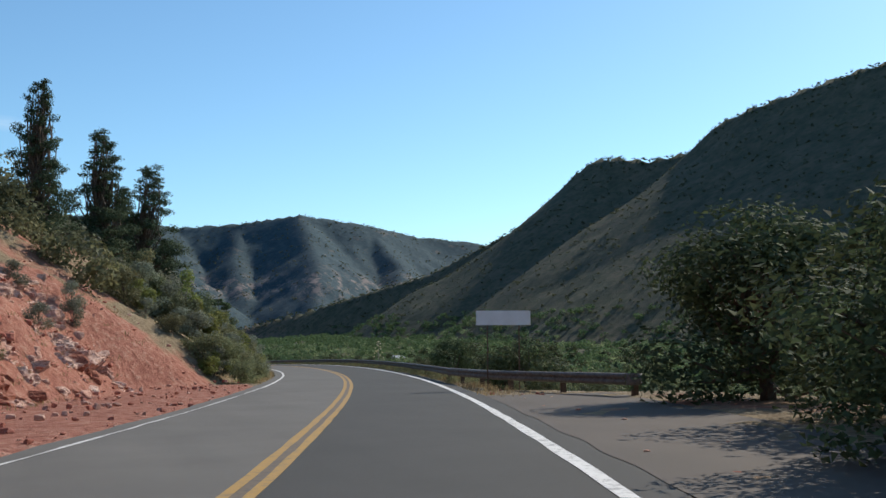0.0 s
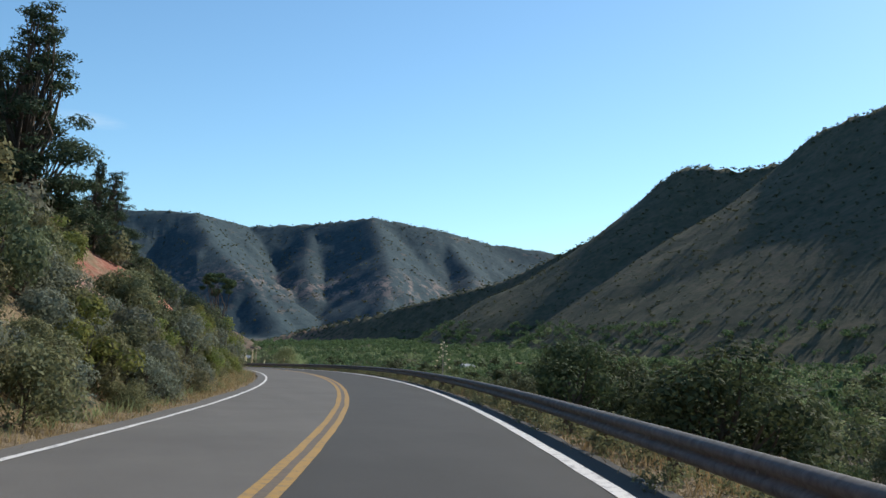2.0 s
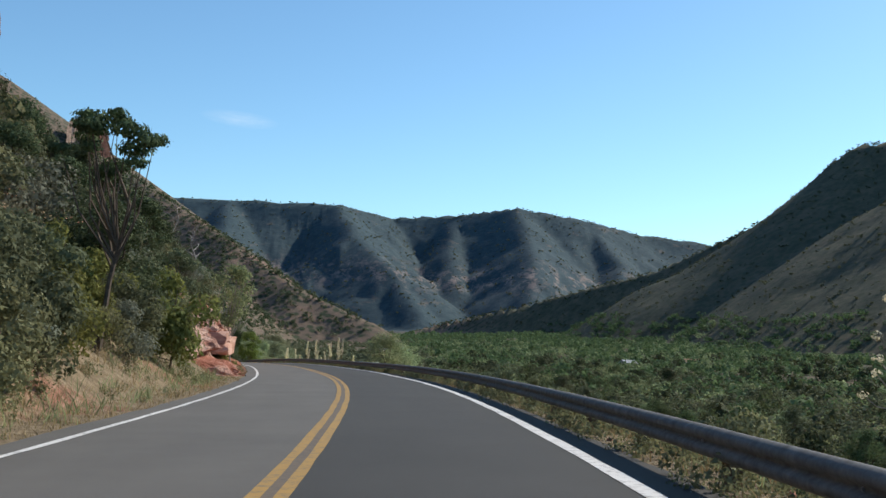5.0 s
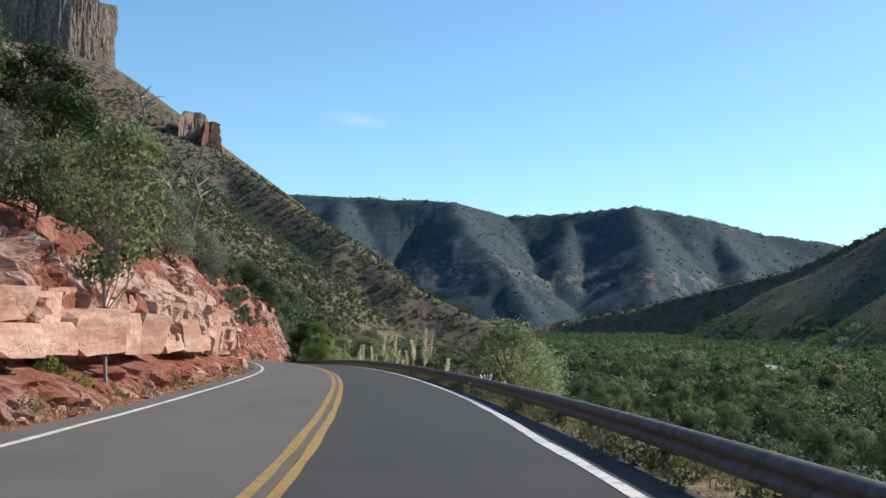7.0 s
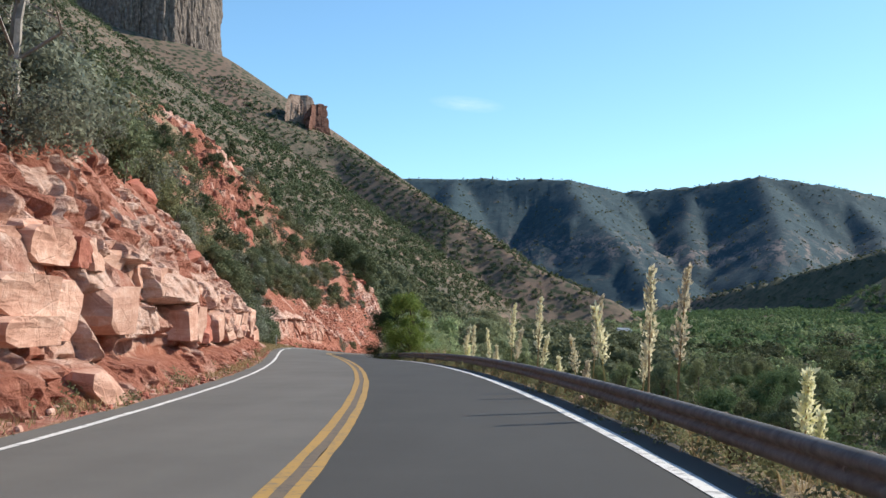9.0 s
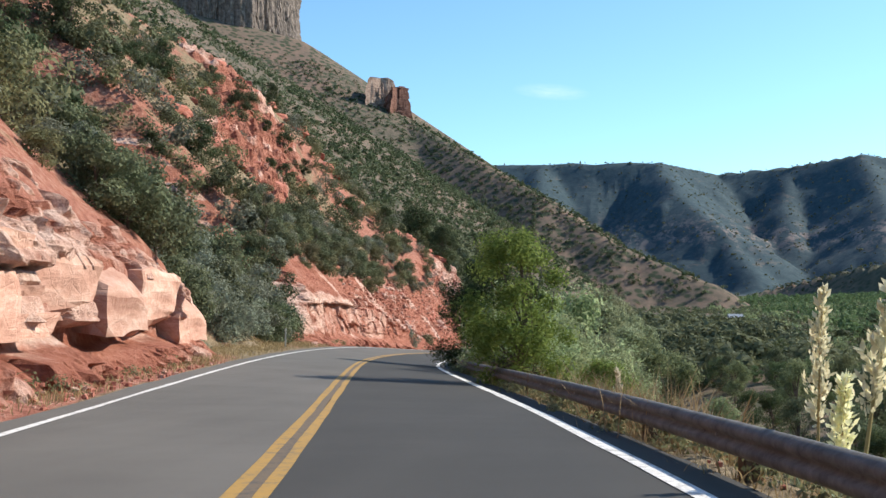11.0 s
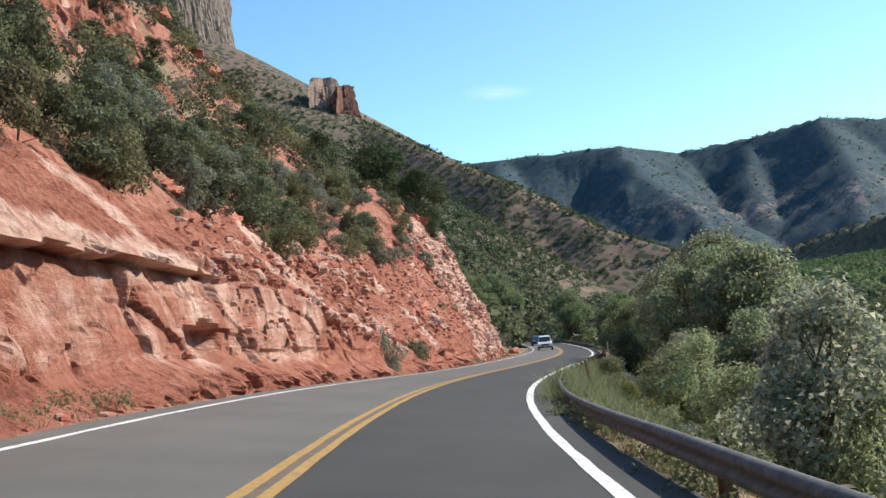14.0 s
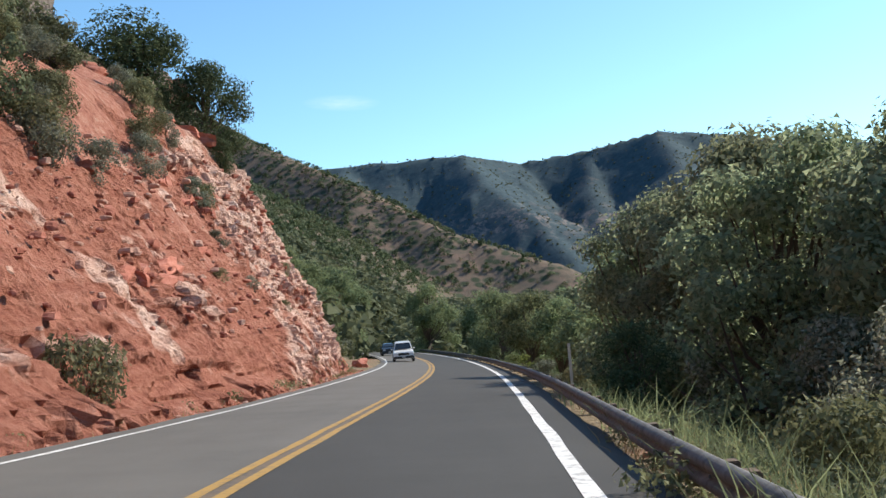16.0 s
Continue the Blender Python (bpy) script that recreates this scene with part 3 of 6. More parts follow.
def rock_face(y0, y1, step, slant, rowstep, block, layer, pale_lo, pale_hi, seed, label, low=0.0):
    ys = np.arange(y0, y1, step)
    ts = np.arange(-.6, slant, rowstep)
    Y, Tt = np.meshgrid(ys, ts, indexing='ij')
    e, z = profile(Y, np.maximum(Tt, 0))
    z = z + np.minimum(Tt, 0) * .6
    wall = key(Y, WALLH)
    inwall = sstep(wall + .25, wall - .05, z) * sstep(.3, 1.0, wall)
    w = .5 * vnoise(Y / 5.0, z / 2.0, seed) + .16 * vnoise(Y / 1.2, z / .8, seed + 1)
    zb = z - .03 * (Y - y0) * (1 if y0 > 200 else .3) + .30 * w
    # upright wall: massive blocks, tilted faces, open joints
    lid, jn, lf, jf, near = bedding(Y + .12 * w + .25 * (zb % 3), zb, layer, layer * 2.1, seed)
    lid2, jn2, lf2, jf2, near2 = bedding(Y + .2 * w, zb * 1.02 + .3, layer * .42, layer * 1.0, seed + 20)
    blk = lattice(lid, jn, seed + 3)
    face = .27 * blk + .20 * lattice(lid, lid * 0 + 7, seed + 4) + .34 * (jf - .5) * lattice(lid, jn, seed + 5) + .30 * (lf - .5) * (lattice(lid, jn, seed + 6) - .4)
    split = sstep(.1, .35, lattice(lid, jn, seed + 10))
    big = 1.7 if y0 == 283 else 1.0
    chip = facets(Y / (1.15 * big) + .4 * w, zb / (.75 * big) + .12 * Y, seed + 50, .20, .30, .09)
    face = face + chip * (.3 + .5 * sstep(-.3, .2, vnoise(Y / 3, z, seed + 55)))
    face = face + split * (.10 * lattice(lid2, jn2, seed + 11) - .05 * (1 - sstep(.01, .05, near2)))
    face = face - .20 * (1 - sstep(.01, .06, near)) - .05 * np.exp(-near / .06) + .10 * fbm(Y / 1.1, z / 1.1, 5, seed + 12)
    under = sstep(.5, .75, z) * sstep(1.30, 1.12, z + .25 * w) * sstep(-.45, .1, vnoise(Y / 6.0, 0 * Y, seed + 13))
    under = under * (.25 if y0 == 283 else 1)
    face = face * (1 - under) - .55 * under
    for cy, cz, ry_, rz_ in ((198.2, 1.45, 1.1, .75), (187.2, 1.2, .8, .5), (304.4, 1.35, 1.5, .42), (246.4, 1.0, 1.3, .35)):
        face = face - .75 * sstep(1.25, .75, np.hypot((Y - cy) / ry_, (z - cz) / rz_ + .3 * vnoise(Y * 1.3, z * 1.3, 8)))
    face = np.maximum(face, -.95)
    apron = sstep(.85, .05, z + .3 * vnoise(Y / 1.8, 0 * Y, seed + 14))
    talus = .45 + .22 * fbm(Y / .7, z / .5, 4, seed + 15, True) + .12 * vnoise(Y / .35, z / .3, seed + 16) + facets(Y / .55, z / .4 + Y, seed + 90, .14, .3, .08)
    face = face * (1 - apron) + talus * apron
    # crumbling slope over it
    strong = block * sstep(-.25, .3, vnoise(Y / 7.0, z / 3.0, seed + 17) + .12)
    lid3, jn3, lf3, jf3, near3 = bedding(Y + .25 * w, zb * .9, .42, .95, seed + 40)
    loose = strong * (.30 * lattice(lid3, jn3, seed + 18) + .22 * (jf3 - .5) * lattice(lid3, jn3, seed + 19) - .16 * (1 - sstep(.02, .12, near3)))
    loose = .5 * loose + (.25 + strong) * facets(Y / .95 + .4 * w, zb / .8 + .03 * Y, seed + 60, .13, .22, .07) + (.3 + .5 * strong) * facets(Y / .38 + w, zb / .33, seed + 66, .08, .16, .04)
    loose = loose + .34 * fbm(Y / 2.9, z / 1.7 + Y / 9, 5, seed + 6) + .15 * fbm(Y * 1.4, z * 1.7, 4, seed + 7, True)
    push = face * inwall + loose * (1 - inwall)
    ends = sstep(y0, y0 + 3, Y) * sstep(y1, y1 - 1.6, Y)
    edge = ends * sstep(slant, slant - 1.5, Tt)
    if low:
        edge = edge * sstep(low, low + 1.2, Tt + 1.0 * vnoise(Y / 2.2, Y * 0, seed + 70))
    tall = np.interp(Y, [283, 300, 320, 335, 350, 362, 386], [6.0, 7.2, 8.0, 8.4, 10, 15.5, 17.0]) if y0 == 283 else np.interp(Y, [147, 165, 180, 192, 211, 232, 256], [4.0, 5.0, 6.6, 8.5, 9.2, 7.6, 5.0]) if y0 == 147 else slant + 0 * Y
    edge = edge * sstep(tall + .6, tall - 1.2, Tt + 1.2 * vnoise(Y / 2.5, Y * 0, seed + 8))
    push = push * edge + .12 * edge - (.7 + .9 * inwall) * (1 - edge)
    d = -(e - push * (.85 + .15 * inwall))
    h = z + push * .35 * (1 - inwall) * sstep(0, .6, z)
    th = rth(Y)
    X = rx(Y) + d * np.cos(th)
    P = np.stack([X, Y + d * np.sin(th), rz(Y) - rb(Y) * np.clip(d, -9, 9) + h], -1)
    me = mesh_of("rock_face", P.reshape(-1, 3), grid_faces(len(ys), len(ts))[:, ::-1], [M_FACE])
    if y0 == 283:
        pale_lo = np.interp(Y, [283, 286, 300, 310, 322, 358, 368, 386], [.85, .95, .75, .42, .25, .2, .55, .7])
        pale_hi = np.interp(Y, [283, 320, 355, 368], [3.9, 3.7, 3.6, 14])
    pl = pale_lo * (.75 + .35 * blk) * sstep(pale_hi, pale_hi - .5, z + .4 * w) * sstep(.3, 1.0, z)
    pl = np.maximum(pl, .55 * strong * (1 - inwall) * (lattice(lid3, jn3, seed + 18) > .45)) * (1 - apron * .5) + .08
    if y0 == 147:
        pl = np.maximum(pl, .42 * apron)
    pl = pl + .42 * sstep(.05, .5, fbm(Y / 3.5, z / 1.6 + .2 * Y, 4, seed + 80)) * (1 - inwall) * (1.35 if y0 == 283 else 1)
    at = me.attributes.new("pale", 'FLOAT', 'POINT')
    at.data.foreach_set("value", pl.astype(np.float32).ravel())
    return tagged(new("rock_face", me), label, "rock face", kind="structure")


rock_face(14, 50, .13, 8.5, .115, 1.7, .38, .58, 9, 100, "crumbling red and tan earth bank beside the road")
rock_face(72, 84, .16, 7.6, .15, 1.0, .6, .8, 9, 140, "bare tan earth and rock between bushes", 3.6)
rock_face(94, 111, .16, 5.4, .15, 1.0, .6, .4, 5, 130, "bare orange-red rock showing through hillside brush", 1.0)
rock_face(147, 255, .10, 9.6, .095, 1.0, 1.1, .68, 3.6, 160, "layered red and pale sandstone ledges of the road cut")
rock_face(283, 386, .125, 17.0, .115, 1.05, 2.7, 1.0, 3.8, 220, "steep red sandstone road cut with a pale lower band")


def boulder_mesh(name, size, seed, mat, cuts=3, round_=.25):
    rng = random.Random(seed)
    bm = bmesh.new()
    bmesh.ops.create_cube(bm, size=1.0)
    bmesh.ops.subdivide_edges(bm, edges=bm.edges[:], cuts=cuts, use_grid_fill=True)
    o = Vector((rng.uniform(0, 50), rng.uniform(0, 50), rng.uniform(0, 50)))
    cuts_ = [(Vector((rng.gauss(0, 1), rng.gauss(0, 1), rng.gauss(0, .6))).normalized(), rng.uniform(.36, .52)) for _ in range(7)]
    for v in bm.verts:
        s = v.co.normalized() * .62
        v.co = v.co.lerp(s, round_)
        for n, dist in cuts_:
            over = v.co.dot(n) - dist
            if over > 0:
                v.co -= n * over * .9
        v.co += noise.noise_vector(v.co * 2.6 + o) * .075
        v.co = Vector((v.co.x * size[0], v.co.y * size[1], v.co.z * size[2]))
    bmesh.ops.recalc_face_normals(bm, faces=bm.faces)
    me = bpy.data.meshes.new(name)
    bm.to_mesh(me)
    bm.free()
    me.materials.append(mat)
    return me


RED_STONES = [boulder_mesh("stone", (1.0, .8, .6), 300 + k, M_RED) for k in range(5)]
PALE_STONES = [boulder_mesh("stone", (1.0, .75, .55), 320 + k, M_PALE) for k in range(5)]
REDSLABS = [boulder_mesh("block", (1.5, .9, .62), 350 + k, M_RED, 3, .06) for k in range(5)]


def stone_at(name, me, y, d, h, s, turn=0.0, label="", cat="rock", group="", tilt=0.0, sx=1.0):
    p = at_road(y, d, h)
    ob = new(name, me)
    ob.matrix_world = Matrix.LocRotScale(p, Euler((tilt, tilt * .5, turn + float(rth(y)))), (s * sx, s, s))
    return tagged(ob, label, cat, group)


def gz(x, y): return float(ground_z(np.array([x]), np.array([y]))[0])


def on_ground(y, d):
    p = at_road(y, d)
    p.z = gz(p.x, p.y)
    return p


rng = random.Random(5)
def ledge_block_mesh(seed, mat):
    """A squared sandstone block of unit size: flat split faces, broken corners, sharp edges."""
    rg = random.Random(seed)
    bm = bmesh.new()
    bmesh.ops.create_cube(bm, size=1.0)
    bmesh.ops.subdivide_edges(bm, edges=bm.edges[:], cuts=4, use_grid_fill=True)
    o = Vector((rg.uniform(0, 90), rg.uniform(0, 90), rg.uniform(0, 90)))
    chips = []
    for _ in range(6):
        n = Vector((rg.choice((-1, 1)) * rg.uniform(.4, 1), rg.choice((-1, 1)) * rg.uniform(.2, 1), rg.choice((-1, 1)) * rg.uniform(.4, 1))).normalized()
        far_ = .5 * (abs(n.x) + abs(n.y) + abs(n.z))
        chips.append((n, far_ * rg.uniform(.72, .9)))
    tx, tz = rg.uniform(-.12, .12), rg.uniform(-.10, .10)
    for v in bm.verts:
        q = v.co.copy()
        q.y += q.x * tx + q.z * tz
        q.x += .08 * q.z * rg.choice((1,)) * (1 if seed % 2 else -1)
        for n, dist in chips:
            over = q.dot(n) - dist
            if over > 0:
                q -= n * over
        q += noise.noise_vector(q * 2.2 + o) * .035 + noise.noise_vector(q * 7 + o) * .012
        v.co = q
    bmesh.ops.recalc_face_normals(bm, faces=bm.faces)
    me = bpy.data.meshes.new("block")
    bm.to_mesh(me)
    bm.free()
    me.materials.append(mat)
    return me


PALE_LEDGE = [ledge_block_mesh(370 + k, M_PALE) for k in range(8)]
RED_LEDGE = [ledge_block_mesh(380 + k, M_RED) for k in range(6)]
# ledge blocks that stand proud of the sandstone cut, course over course
ledge = tagged(new("sandstone_ledge"), "broken sandstone ledge blocks jutting from the road cut", "rock ledge", kind="structure")


def lay_block(me, y, e, h, size, tilt=.05):
    p = at_road(y, -(e + size[1] / 2), h)
    ob = part("block", me, ledge)
    ob.matrix_world = Matrix.LocRotScale(p, Euler((rng.uniform(-tilt, tilt), rng.uniform(-tilt, tilt) * .6, math.pi / 2 + float(rth(y)) + rng.uniform(-.1, .1))), size)


def face_e(y, h): return float(key(y, FOOT)) + h / WALLK


def courses(y0, y1, fill, mats):
    for low, thick, proud, long_ in ((1.95, 1.15, .34, 2.7), (.78, .66, .22, 1.9), (.14, .30, .05, 1.2)):
        y = y0
        while y < y1:
            ln = rng.uniform(.5, 1.35) * long_
            wl_ = float(key(y + ln / 2, WALLH))
            drift = .22 * float(vnoise(np.array([y / 11]), np.array([low]), 12)[0])
            if rng.random() < fill and wl_ > 1.6:
                h0, th = max(wl_ - low + drift, .95), thick * rng.uniform(.8, 1.08)
                pr = proud + rng.uniform(-.22, .16)
                mt = rng.choice(mats)
                if th > .8 and rng.random() < .4:
                    k = rng.uniform(.4, .62)
                    lay_block(rng.choice(mt), y + ln / 2, face_e(y, h0) - pr, h0 + th * k / 2, (ln * .97, 1.3, th * k * .98))
                    lay_block(rng.choice(mt), y + ln * .45, face_e(y, h0) - pr + rng.uniform(0, .2), h0 + th * (1 + k) / 2, (ln * .86, 1.3, th * (1 - k) * .98))
                else:
                    lay_block(rng.choice(mt), y + ln / 2, face_e(y, h0) - pr, h0 + th / 2, (ln * .97, 1.4, th))
            y += ln * rng.uniform(.98, 1.1)


courses(153, 235, .86, [PALE_LEDGE] * 9 + [RED_LEDGE])
# broken ribs of rock in the red slope beyond
for y0, y1, t0, n, sc in ((316, 352, 3.6, 40, .9), (312, 350, 7.6, 44, .95), (326, 366, 5.6, 22, .6), (352, 378, 9.5, 26, .7)):
    for i in range(n):
        y = y0 + (y1 - y0) * (i + rng.random()) / n
        if vnoise(np.array([y / 4.5]), np.array([t0]), 15)[0] < -.15:
            continue
        e, h = profile(np.array([y]), np.array([t0 + rng.uniform(-.5, .5) + .8 * math.sin(y / 6)]))
        sz = sc * rng.uniform(.5, 1.2)
        lay_block(rng.choice(REDSLABS + RED_STONES), y, float(e[0]) - .42 * sz, float(h[0]) + .02, (sz * rng.uniform(.9, 1.6), sz * rng.uniform(.9, 1.3), sz * rng.uniform(.8, 1.2)), .3)
tagged(stone_at("boulder", PALE_STONES[0], 195.5, -4.75, .3, 1.15, 1.3), "squarish pale sandstone boulder on the road shoulder", "boulder")
tagged(stone_at("boulder", PALE_STONES[1], 53.8, -5.2, .2, .5, .3), "small white rock at the edge of the road", "boulder")
tagged(stone_at("boulder", PALE_STONES[2], 35.5, -10.6, .5, 1.05, .7), "white-faced boulder at the foot of a red bank", "boulder")
tagged(stone_at("boulder", PALE_STONES[3], 36.5, -8.9, .12, .55, 2.1), "flat pale rock on red dirt", "boulder")
tagged(stone_at("boulder", PALE_STONES[4], 283, -4.75, .1, .5, .7), "small white rock beside the white line", "boulder")
BIG = [boulder_mesh("block", (1.5, .9, .62), 360 + k, M_PALE, 5, .03) for k in range(3)]
for y, d, h, s, lab in ((237.6, -6.35, 1.9, 2.5, "massive tan sandstone block in the ledge"), (241.6, -6.3, 1.8, 2.7, "massive tan sandstone block overhanging the shoulder"),
                        (246.0, -6.3, 1.75, 2.9, "massive pale sandstone block overhanging the shoulder"), (250.6, -6.25, 1.3, 2.5, "cracked pale sandstone block at the ledge's end")):
    stone_at("boulder", BIG[int(y) % 3], y, d, h, s, math.pi / 2 + .05 * math.sin(y), lab, "boulder", "ledge of big blocks", tilt=.03)
for y, d, s in ((392, -4.9, .9), (394.5, -5.3, .8), (397, -5.0, .7), (400, -5.2, 1.0)):
    p = on_ground(y, d)
    tagged(stone_at("boulder", RED_STONES[int(y) % 5], y, d, .25, s, y), "pale weathered rock at the bend's edge", "boulder", "rocks at the bend")


def outcrop(spots, size, label, mats, seed):
    """A heap of large ledge stones in place on the slope."""
    rg = random.Random(seed)
    th_ = tagged(new("rock_outcrop"), label, "rock outcrop")
    for k, (x, y) in enumerate(spots):
        for _ in range(3):
            px, py = x + rg.uniform(-1, 1) * size, y + rg.uniform(-1.2, 1.2) * size
            s = size * rg.uniform(.6, 1.3)
            ob = part("stone", rg.choice(mats), th_)
            ob.matrix_world = Matrix.LocRotScale((px, py, gz(px, py) + .1 * s), Euler((rg.uniform(-.2, .2), rg.uniform(-.3, .1), math.pi / 2 + rg.uniform(-.5, .5))), (s * rg.uniform(.8, 1.5), s, s * rg.uniform(.7, 1.1)))
    return th_


def between(p, q, n): return [(p[0] + (q[0] - p[0]) * i / (n - 1), p[1] + (q[1] - p[1]) * i / (n - 1)) for i in range(n)]


outcrop(between((-27, 313), (-18.4, 317), 4), 1.7, "red sandstone outcrop ledges on the hillside", RED_STONES + REDSLABS, 1)
outcrop(between((-36, 352), (-23.3, 355.6), 5), 1.9, "long red sandstone rib running up the hillside", RED_STONES + REDSLABS, 2)
outcrop(between((-20, 308), (-24, 301), 3), 1.4, "low red ledge among hillside brush", REDSLABS, 3)
outcrop(between((-30, 332), (-26, 345), 4), 1.5, "broken red ledge among hillside brush", REDSLABS + RED_STONES, 4)
outcrop([(-16.3, 334.6)], .8, "white-faced boulders above the road cut", PALE_STONES, 5)
outcrop(between((3.5, 96), (5.5, 99.5), 3), 1.2, "weathered tan rock outcrop in hillside brush", RED_STONES + PALE_STONES, 6)
outcrop(between((5, 134), (8.5, 139), 4), 1.3, "orange-red rock outcrop in hillside brush", RED_STONES + REDSLABS, 7)
outcrop(between((2, 212), (6, 221), 4), 1.3, "red rock outcrop above the road cut", RED_STONES + REDSLABS, 8)
outcrop(between((-2, 228), (-6, 238), 4), 1.4, "red rock outcrop above the road cut", RED_STONES + REDSLABS, 9)
outcrop(between((-12, 374), (-16, 370), 3), 1.2, "dark red ledge under junipers on the nose of the cut", REDSLABS, 10)


def rock_slope(p, q, width, seed, label, amp=1.0):
    """Bare broken rock on the hillside: a draped patch with ledges, uneven at its rim."""
    along = Vector((q[0] - p[0], q[1] - p[1]))
    ln = along.length
    along.normalize()
    u, v = np.meshgrid(np.arange(-width * .3, ln + width * .3, .3), np.arange(-width, width, .3), indexing='ij')
    X, Y = p[0] + along.x * u - along.y * v, p[1] + along.y * u + along.x * v
    Z = ground_z(X, Y)
    w = vnoise(X / 3, Y / 3, seed)
    rim = sstep(1.0, .55, np.abs(v) / width + .35 * fbm(X / 4, Y / 4, 3, seed + 1)) * sstep(-width * .3, width * .2, u) * sstep(ln + width * .3, ln - width * .2, u)
    zb = Z + .5 * w
    step = zb / 1.3 - np.floor(zb / 1.3)
    push = .45 * sstep(.25, .9, step) + facets(u / 1.6 + .3 * w, zb / 1.1, seed + 2, .35, .45, .2) + .5 * facets(u / .7, v / .7, seed + 8, .22, .3, .1) + .3 * fbm(X / 2, Y / 2, 3, seed + 3)
    Z = Z + amp * (push + .25) * rim - .9 * (1 - rim)
    me = mesh_of("rock_slope", np.stack([X + .5 * amp * push * rim, Y, Z], -1).reshape(-1, 3), grid_faces(*u.shape), [M_FACE])
    if me.polygons[0].normal.z < 0:
        me.flip_normals()
    at = me.attributes.new("pale", 'FLOAT', 'POINT')
    at.data.foreach_set("value", (.1 + .5 * sstep(0, .5, fbm(X / 3, Y / 3, 3, seed + 5))).astype(np.float32).ravel())
    return tagged(new("rock_slope", me), label, "rock slope", kind="structure")


SLOPES = [((-17, 309), (-27, 334), 5.0), ((-23, 333), (-43, 357), 6.5), ((-1, 226), (-7, 238), 3.0)]


def on_slope(x, y, k=.8):
    """Whether a place lies on bare rock."""
    hit = np.zeros(np.shape(x), bool)
    for (x0, y0), (x1, y1), w in SLOPES:
        t = np.clip(((x - x0) * (x1 - x0) + (y - y0) * (y1 - y0)) / ((x1 - x0) ** 2 + (y1 - y0) ** 2), 0, 1)
        hit = hit | (np.hypot(x - x0 - t * (x1 - x0), y - y0 - t * (y1 - y0)) < k * w)
    return hit


for k, (p_, q_, wd_) in enumerate(SLOPES):
    rock_slope(p_, q_, wd_, 800 + 20 * k, "bare broken red rock between bushes on the hillside")


def rubble():
    """Loose stones on the cut, the shoulders and the verge, all in one mesh."""
    rg = np.random.default_rng(9)
    base = [np.array(v.co) for v in boulder_mesh("tmp", (1, .8, .6), 77, M_RED, 1, .5).vertices]
    tmp = bpy.data.meshes["tmp"]
    fb = [tuple(p.vertices) for p in tmp.polygons]
    base = np.array(base)
    n = 3600
    kind = rg.random(n)
    zone = np.select([kind < .22, kind < .62, kind < .85], [0, 1, 2], 3)
    lo = np.array([(16, 4.2, .04), (150, 4.1, .03), (284, 4.1, .03), (5, -6, .03)])[zone]
    hi = np.array([(50, 14, .2), (250, 5.2, .2), (384, 5.0, .2), (330, -4.3, .14)])[zone]
    y, e, s = (lo + (hi - lo) * rg.random((n, 3)) ** np.array([1, 1, 1.6])).T
    th = rth(y)
    x, yy = rx(y) - e * np.cos(th), y - e * np.sin(th)
    z = ground_z(x, yy) + s * .22 + np.where(e > 5, .16, 0)
    x = x + np.where(e > 5, .2, 0)
    # stones bedded in the crumbling slopes
    on = np.arange(n) % 3 == 0
    m = int(on.sum())
    ys = np.where(rg.random(m) < .72, rg.uniform(306, 380, m), rg.uniform(16, 48, m))
    es, hs = profile(ys, rg.uniform(.2, 1, m) * np.interp(ys, [16, 48, 306, 340, 380], [6, 6, 6.5, 9, 14]))
    ths = rth(ys)
    x[on], yy[on] = rx(ys) - (es - .28) * np.cos(ths), ys - (es - .28) * np.sin(ths)
    z[on] = rz(ys) + rb(ys) * np.clip(es, 0, 9) + hs + .10
    s[on] = .06 + .34 * rg.random(m) ** 2.2
    a = rg.uniform(0, 6.3, n)
    q = base[None] * (s[:, None] * rg.uniform(.7, 1.3, (n, 3)))[:, None, :]
    c, sn = np.cos(a)[:, None], np.sin(a)[:, None]
    V = np.stack([q[..., 0] * c - q[..., 1] * sn + x[:, None], q[..., 0] * sn + q[..., 1] * c + yy[:, None], q[..., 2] + z[:, None]], -1).reshape(-1, 3)
    F = [tuple(k + len(base) * i for k in f) for i in range(n) for f in fb]
    MI = np.repeat((rg.random(n) < .45).astype(int), len(fb))
    me = mesh_of("loose_stones", V, F, [M_RED, M_PALE], False, MI)
    bpy.data.meshes.remove(tmp)
    return tagged(new("loose_stones", me), "loose red and pale stones scattered beside the road", "stones", kind="stuff")


rubble()


